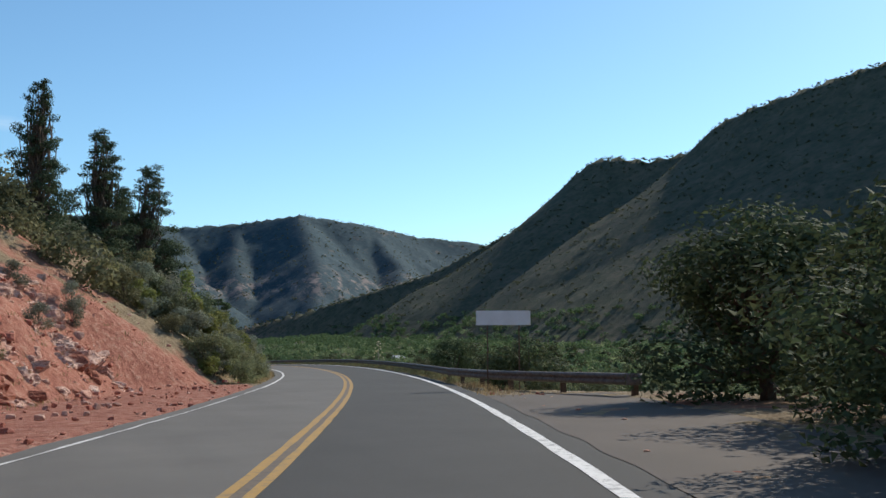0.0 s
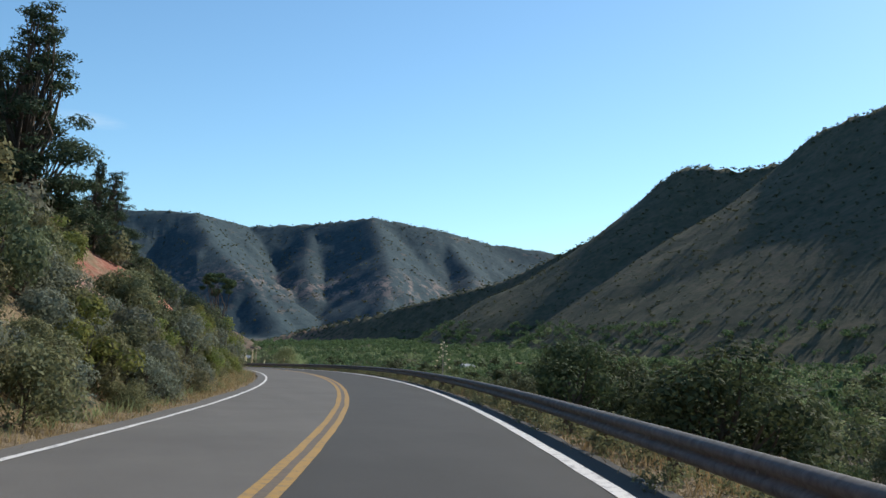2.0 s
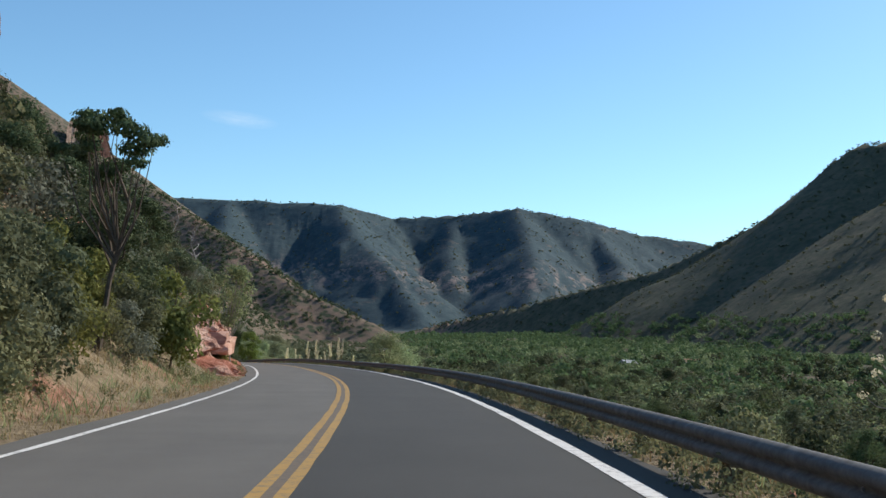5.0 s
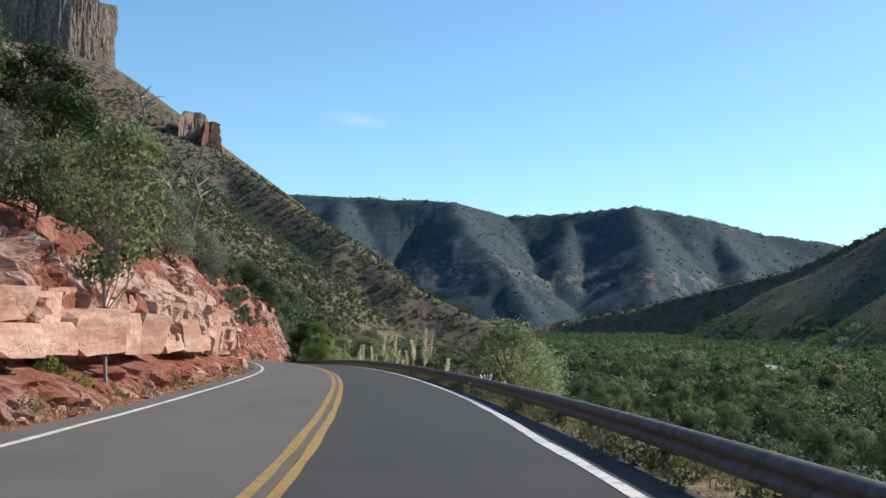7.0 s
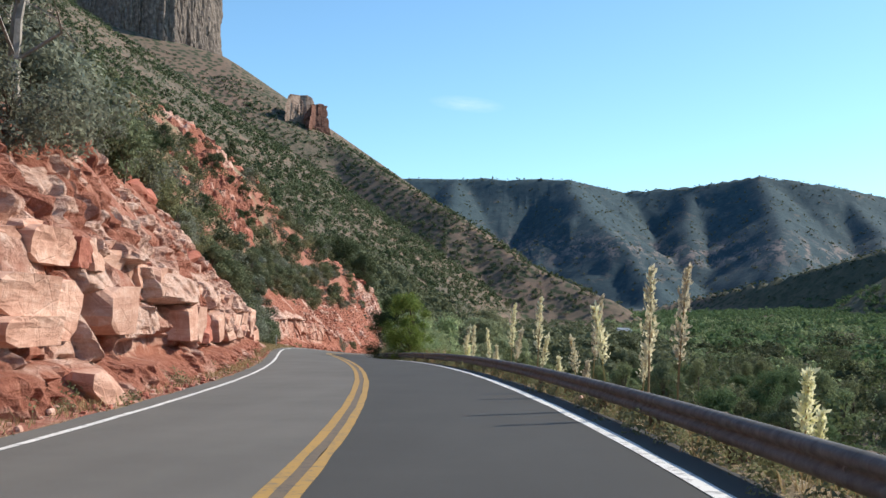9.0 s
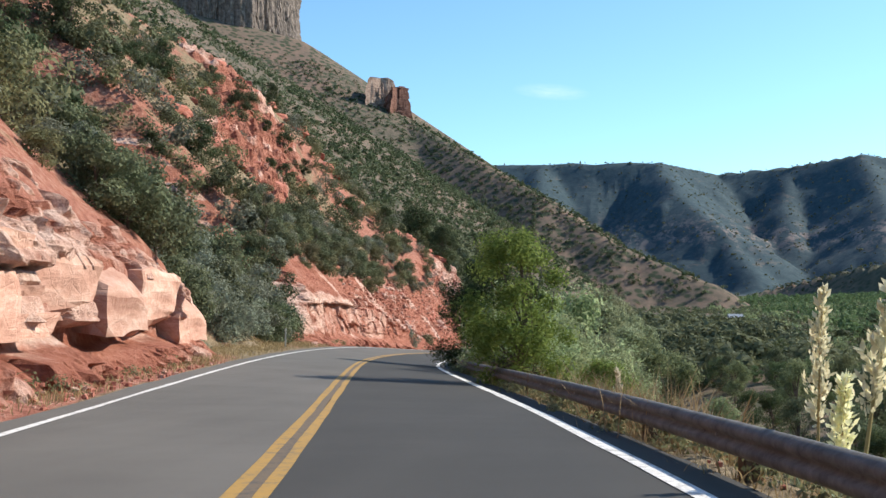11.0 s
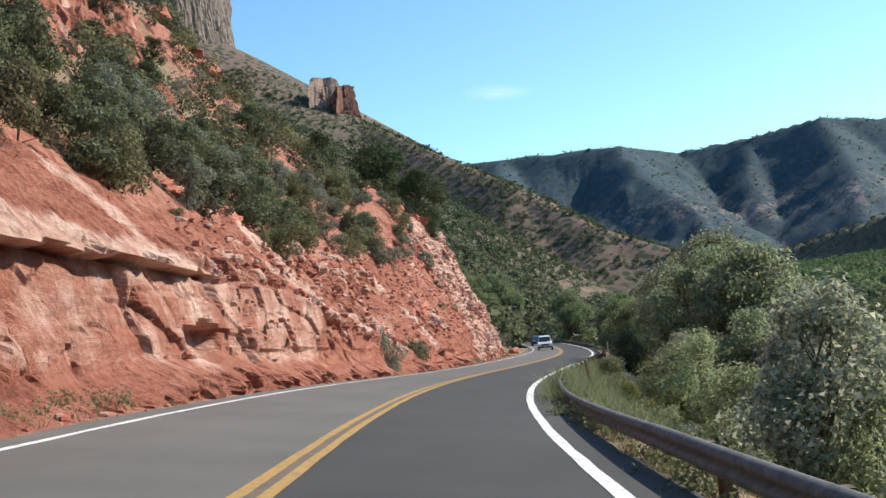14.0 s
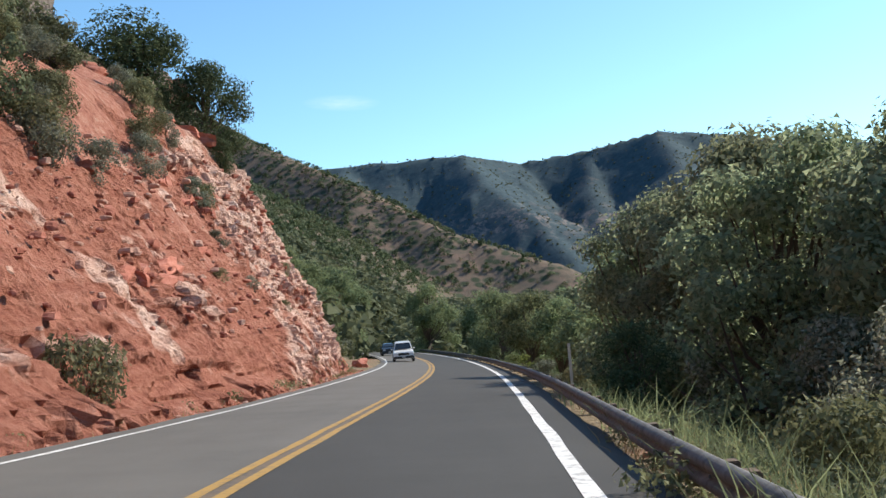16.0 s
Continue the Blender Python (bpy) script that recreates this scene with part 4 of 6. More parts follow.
# ---- cliffs far up the slope ----
def cliff(name, x0, x1, y, z0, z1, depth, seed, label, mat, col=9.0):
    """A cliff with columns: a closed block whose walls are fluted."""
    n, m = (640, 40) if x1 - x0 > 100 else (150, 34)
    big = 1.0 if x1 - x0 > 100 else .4
    u = np.linspace(0, 1, n)
    # outline: from the back round the front corner
    per = [(x0, y + depth), (x0, y - 6), (x1 - 14, y), (x1, y + 14), (x1 + 4, y + depth)]
    seg = np.cumsum([0] + [math.dist(per[i], per[i + 1]) for i in range(4)])
    s = u * seg[-1]
    bx, by = np.interp(s, seg, [q[0] for q in per]), np.interp(s, seg, [q[1] for q in per])
    cx, cy = (x0 + x1) / 2, y + depth / 2
    V = []
    for j in range(m):
        f = j / (m - 1)
        flute = big * (4.5 * np.abs(vnoise(s / col, s * 0 + f * 1.2, seed)) + 7.0 * vnoise(s / (col * 3), s * 0 + f * .8, seed + 1)) + 2.6 * big * np.abs(vnoise(s / 3.6, s * 0 + f * 2.2, seed + 8)) + 1.2 * facets(s / 4.5, s * 0 + f * (7 if big == 1 else 5), seed + 9, .9, .9, .8) + .9 * vnoise(s / 2.5, s * 0 + f * 5, seed + 3) - big * 5 * f * f
        step = 3.0 * (1 - f) ** 2 + 2.0 * (lattice(np.floor(f * 5 + .3 * vnoise(s / 20, s * 0, seed)), s * 0, seed + 4) * .5)
        r = np.hypot(bx - cx, by - cy)
        k = (r + flute + step) / r
        top = z1 + 9 * big * vnoise(s / 30, s * 0, seed + 5) + 5 * vnoise(s / 8, s * 0, seed + 6)
        V.append(np.stack([cx + (bx - cx) * k, cy + (by - cy) * k, z0 + (top - z0) * f], -1))
    V = np.array(V).reshape(-1, 3)
    F = grid_faces(m, n)[:, ::-1].tolist()
    V = np.concatenate([V, [[cx, cy, z1 + 3]]])
    F += [[(m - 1) * n + i, (m - 1) * n + i + 1, len(V) - 1] for i in range(n - 1)]
    ob = new(name, mesh_of(name, V, F, [mat]))
    return tagged(ob, label, "cliff", kind="structure")


cliff("cliff", -560, -352, 1195, 205, 330, 160, 400, "grey basalt cliff with vertical columns crowning the slope", M_CLIFF)
cliff("rock_pinnacle", -216, -199, 1142, 128, 179, 22, 430, "blocky tan rock pinnacle on the ridge line", M_TAN, 6)
cliff("rock_pinnacle", -196, -187, 1148, 126, 171, 18, 440, "split red-brown rock pinnacle on the ridge line", M_RUST, 6)


# ---- leaves and plants ----
M_BARK = plain_material("bark", (.11, .085, .065), .9, 0, .4, 9)
M_DEAD = plain_material("dead_wood", (.30, .27, .24), .85, 0, .35, 7)
M_JUNI = leaf_material("juniper_leaf", (.040, .058, .030), (.115, .145, .070), .25)
M_PINE = leaf_material("pine_leaf", (.034, .055, .034), (.100, .135, .075), .25)
M_SCRUB = leaf_material("scrub_leaf", (.110, .115, .058), (.26, .26, .140), .35)
M_SILVER = leaf_material("silver_leaf", (.120, .135, .100), (.29, .315, .235), .35)
M_GREEN = leaf_material("green_leaf", (.105, .17, .040), (.27, .38, .105), .5)
M_DENSE = leaf_material("dense_leaf", (.030, .048, .020), (.095, .130, .050), .15)
M_VALLEY = leaf_material("valley_leaf", (.050, .080, .036), (.150, .200, .090), .35)
M_CANOPY = leaf_material("canopy_leaf", (.130, .155, .090), (.38, .41, .25), .6)
M_WILLOW = leaf_material("willow_leaf", (.135, .18, .085), (.36, .42, .22), .58)
M_OAK = leaf_material("oak_leaf", (.070, .085, .048), (.185, .205, .115), .3)
M_OLIVE = leaf_material("olive_leaf", (.115, .135, .040), (.28, .31, .10), .4)
M_RIVER = leaf_material("river_leaf", (.115, .145, .075), (.28, .325, .17), .5)
M_SYC = leaf_material("sycamore_leaf", (.12, .145, .085), (.60, .62, .47), .5)
M_FEATHER = leaf_material("feathery_leaf", (.16, .205, .10), (.41, .46, .26), .6)
M_STRAW = leaf_material("straw", (.22, .16, .075), (.48, .39, .21), .3)
M_PLUME = leaf_material("plume", (.60, .56, .38), (.84, .79, .58), .5)
M_SPINE = leaf_material("agave_leaf", (.07, .10, .06), (.20, .25, .15), .15)


def leaves(rg, centres, radii, n, size, aspect=.5, shell=.55, up=.3, tri=False, squash=.8):
    """n small leaves round the lobes; verts (k, 3) and faces."""
    centres, radii = np.asarray(centres, float), np.asarray(radii, float)
    w = radii ** 2 / (radii ** 2).sum()
    i = rg.choice(len(radii), n, p=w)
    v = rg.normal(size=(n, 3))
    v /= np.linalg.norm(v, axis=1)[:, None]
    r = radii[i] * (shell + (1 - shell) * rg.random(n) ** .7) * (1 + .08 * rg.normal(size=n))
    c = centres[i] + v * r[:, None] * np.array([1, 1, squash])
    nrm = v * 1.15 + rg.normal(size=(n, 3)) * .55 + np.array([0, 0, up])
    nrm /= np.linalg.norm(nrm, axis=1)[:, None]
    a = np.cross(nrm, rg.normal(size=(n, 3)))
    a /= np.linalg.norm(a, axis=1)[:, None]
    b = np.cross(nrm, a)
    s = size * rg.uniform(.6, 1.4, n)[:, None]
    if tri:
        V = np.stack([c - a * s * .5 - b * s * aspect * .5, c + a * s * .5 - b * s * aspect * .3, c + b * s * aspect * .7 + a * s * .1], 1)
        F = np.arange(3 * n).reshape(-1, 3)
    else:
        V = np.stack([c - a * s * .5, c - b * s * aspect * .5 + nrm * s * .06, c + a * s * .5, c + b * s * aspect * .5 + nrm * s * .06], 1)
        F = np.arange(4 * n).reshape(-1, 4)
    return V.reshape(-1, 3), F


def tube(V, F, pts, radii, sides=5):
    base = len(V)
    pts = [Vector(p) for p in pts]
    for j, p in enumerate(pts):
        t = (pts[min(j + 1, len(pts) - 1)] - pts[max(j - 1, 0)]).normalized()
        a = t.orthogonal().normalized()
        b = t.cross(a)
        for k in range(sides):
            g = 2 * math.pi * k / sides
            V.append(tuple(p + (a * math.cos(g) + b * math.sin(g)) * radii[j]))
    for j in range(len(pts) - 1):
        for k in range(sides):
            q, q2 = base + j * sides + k, base + j * sides + (k + 1) % sides
            F.append((q, q2, q2 + sides, q + sides))


def branches(rg, ends, foot_r, start=(0, 0, 0), lean=.25, sides=5, from_h=.25):
    V, F = [], []
    top = max(e[2] for e in ends)
    main = [(0, 0, -.15), (rg.normal() * .04 * top, rg.normal() * .04 * top, top * .3), (rg.normal() * .06 * top, rg.normal() * .06 * top, top * .62), (rg.normal() * .06 * top, rg.normal() * .06 * top, top * .92)]
    tube(V, F, main, [foot_r, foot_r * .75, foot_r * .5, foot_r * .15], sides + 1)
    for e in ends:
        h = min(max(e[2] * .45, top * from_h * rg.uniform(.4, 1)), top * .8)
        k = np.interp(h / top, [0, .3, .62, .92], [0, 1, 2, 3])
        a = Vector(main[int(k)]).lerp(Vector(main[min(int(k) + 1, 3)]), k - int(k))
        m = a.lerp(Vector(e), .55) + Vector((0, 0, -.08 * top * rg.random())) + Vector(rg.normal(size=3) * .03 * top)
        F.append((len(V), len(V) + 1, int(k) * (sides + 1)))
        tube(V, F, [a, m, e], [foot_r * .45, foot_r * .26, foot_r * .06], max(3, sides - 1))
    return V, F


def plant(name, seed, height, radius, lobes, n, leaf, mat, label, category, aspect=.5, trunk=.05, low=.15, bark=None, lobe_r=.34, shell=.5, squash=.8, up=.3, shape='round', tri=False):
    """A shrub or tree of unit-like build: limbs and a crown of leaves round uneven lobes."""
    rg = np.random.default_rng(seed)
    C, R = [], []
    for k in range(lobes):
        f = (k + .5) / lobes
        h = low + (1 - low) * (f if shape == 'cone' else rg.random() ** .8)
        wide = (1.0 - .82 * f) if shape == 'cone' else math.sqrt(max(.06, 1 - (2 * (h - low) / (1 - low) - .85) ** 2 * .8))
        a = rg.uniform(0, 6.28)
        rr = radius * wide * (rg.uniform(.25, .8) if shape != 'cone' else rg.uniform(.3, 1.0))
        lr = radius * lobe_r * rg.uniform(.65, 1.3) * (wide * .7 + .35 if shape == 'cone' else 1)
        C.append((rr * math.cos(a), rr * math.sin(a), max(height * h - lr * .3, lr * .55)))
        R.append(lr)
    thing = new(name)
    tagged(thing, label, category)
    V, F = leaves(rg, C, R, n, leaf, aspect, shell, up, tri, squash)
    part("crown", mesh_of("crown", V, F, [mat]), thing)
    V, F = branches(rg, C, trunk)
    part("trunk", mesh_of("trunk", V, F, [bark or M_BARK]), thing)
    return thing


def place(proto, y, d, s=1.0, turn=None, dz=0.0, sz=1.0, label="", group=""):
    p = on_ground(y, d)
    t = turn if turn is not None else (y * 7.13 + d * 3.7) % 6.28
    ob = copy_thing(proto, Matrix.LocRotScale(p + Vector((0, 0, dz - .06)), Euler((0, 0, t)), (s, s, s * sz)))
    return tagged(ob, label, "", group)


def first(proto, y, d, s=1.0, sz=1.0, dz=0.0):
    p = on_ground(y, d)
    proto.matrix_basis = Matrix.LocRotScale(p + Vector((0, 0, dz - .06)), Euler((0, 0, y)), (s, s, s * sz))
    return proto


SCRUB = [plant("desert_shrub", 500 + k, 1.6, 1.15, 15, 3000, .10, M_SCRUB, "olive-green desert shrub on the red slope", "bush", .5, .035, .06, tri=True) for k in range(3)]
SILV = [plant("silver_brush", 510 + k, 1.7, 1.2, 15, 3000, .10, M_SILVER, "grey-green brush with fine silvery leaves", "bush", .45, .035, .06, tri=True) for k in range(3)]
OAKB = [plant("scrub_oak", 520 + k, 1.9, 1.3, 16, 3200, .11, M_OAK, "dark green scrub oak bush on the slope", "bush", .6, .045, .06, tri=True) for k in range(3)]
GRNB = [plant("leafy_bush", 530 + k, 1.9, 1.25, 15, 3000, .115, M_OLIVE, "bright yellow-green leafy bush", "bush", .55, .035, .06, tri=True) for k in range(2)]
JUNI = [plant("juniper", 540 + k, 3.2, 1.9, 34, 12000, .10, M_JUNI, "dense dark green juniper tree", "tree", .5, .12, .04, None, .32, .5, tri=True) for k in range(3)]
JUN2 = [plant("juniper", 545 + k, 3.4, 1.7, 24, 5200, .14, M_JUNI, "dark green juniper on the hillside", "tree", .5, .1, .05, None, .32, .45, tri=True) for k in range(2)]
PINE = [plant("pine", 550 + k, 9.0, 2.5, 120, 22000, .15, M_PINE, "tall dark green conifer on the hillside", "tree", .35, .16, .03, None, .26, .25, .6, .6, 'cone', tri=True) for k in range(2)]
ASH = [plant("roadside_tree", 560 + k, 5.6, 2.1, 60, 19000, .105, M_GREEN, "leafy bright green roadside tree", "tree", .5, .07, .02, None, .25, .15, 1.15, tri=True) for k in range(2)]
DENSE = plant("roadside_tree", 565, 5.6, 2.1, 80, 52000, .068, M_DENSE, "dense dark green tree leaning over the guardrail", "tree", .55, .08, .01, None, .26, .1, 1.15, tri=True)
WILL = [plant("willow", 570 + k, 4.2, 2.0, 44, 9000, .14, M_FEATHER, "feathery grey-green willow thicket by the guardrail", "tree", .3, .06, .02, None, .27, .15, 1.25, tri=True) for k in range(2)]
COTT = [plant("riverside_tree", 580 + k, 8.5, 4.0, 46, 14000, .22, M_RIVER, "broad dark green riverside tree", "tree", .6, .2, .03, None, .27, .4, tri=True) for k in range(3)]
BIGT = [plant("riverside_tree", 600 + k, 9.5, 4.9, 96, 34000, .16, M_CANOPY, "tall riverside tree with a ragged grey-green crown", "tree", .6, .22, .03, None, .18, .35, tri=True) for k in range(2)]
SYC = [plant("sycamore", 610 + k, 7.0, 2.9, 56, 11000, .16, M_SYC, "ragged tree with pale leaf undersides beside the guardrail", "tree", .7, .14, .03, None, .26, .35, 1.0, tri=True) for k in range(2)]
VALT = [plant("mesquite", 630 + k, 4.4, 2.5, 34, 8500, .13, m, lab, "tree", .5, .1, .02, None, .27, .35, tri=True) for k, (m, lab) in enumerate((
    (M_VALLEY, "green mesquite tree below the road"), (M_RIVER, "pale green mesquite tree below the road"), (M_OAK, "dull green mesquite tree below the road"), (M_VALLEY, "broad green mesquite tree below the road")))]
SAPL = plant("sapling", 590, 4.9, 1.25, 20, 3200, .105, M_WILLOW, "slender pale green sapling on the shoulder", "tree", .6, .04, .48, M_DEAD, .34, .3, tri=True)
first(SCRUB[0], 52, -7); first(SCRUB[1], 58, -8); first(SCRUB[2], 66, -7); first(SILV[0], 56, -6.3); first(SILV[1], 61, -6.4)
first(OAKB[0], 70, -9); first(OAKB[1], 78, -8); first(OAKB[2], 62, -11); first(GRNB[0], 116, -8.3, 1.2); first(GRNB[1], 122.5, -6.6, 1.05)
first(JUNI[0], 24.2, 10.2, 1.9, .74); first(JUNI[1], 12.6, 9.4, 1.3, .85); first(JUNI[2], 345.5, 6.6, .85)
first(PINE[0], 57.3, -16.3, .95); first(PINE[1], 84.6, -13.5, 1.5, .78)
first(ASH[0], 245.4, 4.75, 1.0, .82); first(ASH[1], 271, 6.6, 1.0, .8)
first(DENSE, 265.4, 5.5, 1.28, .84)
first(WILL[0], 262, 6.9, 1.2); first(WILL[1], 182.4, 7.2, 1.25, .82)
first(BIGT[0], 347, 12.0, 1.2); first(BIGT[1], 353, 17, 1.35); first(COTT[0], 361, 12.5, 1.2); first(COTT[1], 370, 15, 1.2); first(COTT[2], 331, 13.5, .75)
first(VALT[0], 150, 18); first(VALT[1], 158, 17); first(VALT[2], 140, 19); first(VALT[3], 170, 20)
first(SYC[0], 297, 8.8, .78); first(SYC[1], 303, 10, .75)
for y, d, s in ((309.5, 10.6, .75), (292, 11, .8), (300, 12.5, .85), (334, 9.6, .8), (341, 10.6, .95), (351, 10.4, 1.0), (328, 10, .6)):
    place(SYC[int(y) % 2], y, d, s)
for y, d, s in ((332, 13.2, .68), (325, 15.5, .72), (338, 16.5, .95), (343, 14, .95), (312, 15.5, .6), (318, 14, .55), (357, 13.5, 1.1), (365, 11, .9)):
    place(BIGT[int(y) % 2], y, d, s)
UMB = plant("umbrella_tree", 620, 4.6, 1.6, 20, 4200, .11, M_JUNI, "dark flat-topped tree leaning out of the slope", "tree", .5, .08, .74, None, .24, .4, .35, tri=True)
first(UMB, 128, -7.0, 1.22, 1.25)
first(SAPL, 160.5, -4.9, 1.32)
place(GRNB[0], 157.5, -5.4, .6); place(GRNB[1], 155, -5.6, .5)
tagged(SAPL, "", "", "")
# single plants that the eye catches
place(PINE[1], 73.7, -15.8, .9); place(PINE[0], 99.2, -13.2, .62); place(PINE[1], 106, -13.2, .58); place(PINE[0], 80, -16.5, .8); place(PINE[1], 88.5, -16, .75)
place(JUNI[1], 379, -12.0, 1.3, dz=-.1, sz=1.15); place(JUNI[0], 379.5, -16.2, 1.35, dz=-.2, sz=1.15); place(JUNI[0], 16.5, 11.5, 1.2, sz=.8); place(JUNI[2], 374, -10.3, .7); place(JUNI[2], 8.4, 10.6, 1.2, sz=.9); place(JUNI[0], 10.4, 7.9, .7); place(SCRUB[0], 336.5, -5.3, 1.2, sz=1.3); place(SILV[0], 329.5, -5.2, .9, sz=1.5); place(SCRUB[1], 330.3, -5.6, .8, sz=1.5); place(JUNI[1], 85, 10.6, 1.45, sz=1.1); place(JUNI[2], 92, 16, 1.9, sz=1.3); place(JUNI[0], 76, 14, 1.5, sz=1.1); place(JUNI[0], 89, 12.5, 1.3, sz=1.1); place(JUNI[1], 104, 15, 1.0); place(JUNI[2], 124, 16, 1.1); place(SILV[1], 312, -8, 1.1); place(SILV[2], 314, -8.4, 1.0)
place(JUNI[0], 138, -9.3, .8, sz=1.25); place(JUNI[1], 34, 11, .55); place(JUNI[2], 44, 12, .75); place(JUNI[0], 58, 14, .9); place(JUNI[1], 64, 11.5, .8)
for y, d, s in ((256.5, 5.7, .8), (259.6, 6.1, .9), (254.2, 6.6, .85), (257.5, 7.8, 1.0), (268, 8.2, 1.25), (264, 9.5, 1.4), (272.5, 8.5, .95), (260, 10.5, .95), (254, 9.6, .8), (277, 8.6, .6), (185.5, 9, 1.0)):
    place(WILL[int(y) % 2], y, d, s)
for y, d, s in ((296, 9.5, .8), (303, 10.5, .9), (311, 10, .95), (318, 9.5, .9), (325, 9, .9), (290, 11, .8)):
    place(WILL[int(y) % 2], y, d, s)
for y, d, s in ((250, 8.2, .7), (274.5, 8.6, .85)):
    place(ASH[int(y) % 2], y, d, s)
for y, d, s in ((306, 17, .62), (316, 16, .7), (322, 13.5, .6), (340, 18, 1.1), (380, 12, 1.1), (392, 13, 1.1),
                (404, 11, .85), (415, 10, .9), (430, 9, .9), (300, 24, .7), (288, 20, .6), (352, 22, 1.0), (425, -13, .9), (440, -11, .95), (452, -9.5, .8), (412, -14, .8), (450, 12, 1.0), (470, 6, 1.1), (480, -6, 1.2), (476, 16, 1.1)):
    place(COTT[int(y * 3) % 3], y, d, s)

rng = random.Random(47)
first(JUN2[0], 262, -14); first(JUN2[1], 270, -17)
for _ in range(34):
    place(rng.choice(JUN2), rng.uniform(205, 300), -rng.uniform(12.5, 32), rng.uniform(.7, 1.25), sz=rng.uniform(.8, 1.2), group="junipers on the hillside")
for _ in range(22):
    place(rng.choice(JUN2), rng.uniform(100, 200), -rng.uniform(14, 34), rng.uniform(.7, 1.25), sz=rng.uniform(.8, 1.2), group="junipers on the hillside")
for _ in range(14):
    place(rng.choice(JUN2), rng.uniform(300, 360), -rng.uniform(15, 34), rng.uniform(.6, 1.0), sz=rng.uniform(.8, 1.2), group="junipers on the hillside")
rng = random.Random(31)
G1, G2 = "bushes on the cut slope", "bushes along the guardrail"


HEAPS = {}


def scatter(kinds, y0, y1, e0, e1, n, s0, s1, group, side=-1, gap=.9, joined=False):
    made = []
    for _ in range(n * 6):
        if len(made) >= n:
            break
        y, e = rng.uniform(y0, y1), rng.uniform(e0, e1)
        if any((y - a) ** 2 + (e - b) ** 2 < gap ** 2 for a, b in made):
            continue
        at_ = at_road(y, side * e)
        if on_slope(at_.x, at_.y) and rng.random() < .85:
            continue
        if side < 0 and (73 < y < 83 and 7.8 < e < 11.5 or 96 < y < 108 and 6.0 < e < 10) and rng.random() < .85:
            continue
        made.append((y, e))
        k, s, sz = rng.choice(kinds), rng.uniform(s0, s1), rng.uniform(.8, 1.2)
        if joined:
            HEAPS.setdefault(k.name.split(".")[0], []).append((*on_ground(y, side * e), s * 1.15))
        else:
            place(k, y, side * e, s, sz=sz, group=group)


MIXED = SCRUB + SILV + OAKB
scatter(SCRUB * 3 + OAKB + GRNB + SILV, 51, 84, 5.7, 12, 70, .6, 1.2, G1)
scatter(SILV + SCRUB + SCRUB, 50, 82, 4.9, 6.4, 34, .55, .95, G1, gap=.7)
scatter(SCRUB + GRNB, 82, 112, 5.2, 6.4, 16, .4, .7, G1, gap=.8)
scatter(MIXED + SCRUB, 50, 100, 12, 24, 75, .9, 1.7, G1, gap=1.3, joined=True)
scatter(MIXED + GRNB, 84, 96, 6.0, 8.8, 13, .35, .65, G1)
scatter(MIXED + GRNB + GRNB, 97, 118, 6.0, 7.6, 18, .6, 1.2, G1)
scatter(MIXED + GRNB, 118, 148, 6.0, 13, 50, .6, 1.3, G1)
scatter(OAKB + SCRUB + SILV, 100, 160, 13, 30, 120, 1.0, 1.9, G1, gap=1.3, joined=True)
scatter(SCRUB + SILV, 22, 48, 10.5, 13.5, 7, .5, .8, G1)
scatter(MIXED, 4, 50, 16, 27, 50, .8, 1.5, G1, gap=1.3, joined=True)
scatter(MIXED + OAKB, 148, 232, 11, 32, 210, .8, 1.7, G1, gap=1.2, joined=True)
scatter(SILV + SCRUB + OAKB, 147, 186, 7.0, 11, 36, .7, 1.35, G1)
scatter(SCRUB + SILV, 186, 208, 10.0, 13, 16, .8, 1.3, G1)
for y, d, s in ((198.5, -7.4, 1.2), (201, -7.7, 1.7), (203.2, -7.9, 1.7), (202, -9, 1.8), (205.5, -9.2, 1.5), (199, -9.3, 1.6), (196, -8.8, 1.3), (205, -11, 1.7), (191, -9, 1.2)):
    place(SILV[int(y) % 3], y, d, s)
scatter(SCRUB + SILV + OAKB, 209, 248, 8.6, 12, 30, .8, 1.5, G1)
scatter(OAKB + SILV + SILV, 249.5, 285, 6.2, 11, 60, .9, 1.5, G1, gap=1.0)
scatter(OAKB + SILV + SCRUB + OAKB, 222, 292, 10.5, 36, 330, 1.0, 1.9, G1, gap=1.0, joined=True)
scatter(MIXED + OAKB, 286, 358, 9.3, 13.5, 56, .7, 1.35, G1)
scatter(MIXED + OAKB, 286, 384, 13, 32, 190, .8, 1.7, G1, gap=1.2, joined=True)
for y, d, s in ((277, -6.8, 1.75), (280.5, -7.4, 1.9), (274, -7.2, 1.7), (283, -8.2, 1.8), (270, -7.6, 1.8), (266, -7.3, 1.6), (262, -7.4, 1.7), (258, -7.4, 1.6), (254, -7.2, 1.5), (278, -10, 2.0), (271, -10.5, 2.1), (263, -10.5, 2.0)):
    place((SILV + OAKB)[int(y * 2) % 6], y, d, s)
scatter(SCRUB + SILV, 322, 366, 9.0, 14, 42, .6, 1.15, G1)
scatter(SCRUB + SILV, 292, 376, 6.0, 8.5, 12, .3, .55, G1)
scatter(MIXED, 285, 322, 7.9, 11, 34, .8, 1.35, G1)
scatter(OAKB + SCRUB + GRNB, 222, 300, 8.5, 15, 70, .7, 1.5, G2, 1, 1.3, joined=True)
scatter(MIXED, 386, 440, 8, 22, 50, .9, 1.6, G1, gap=1.5, joined=True)
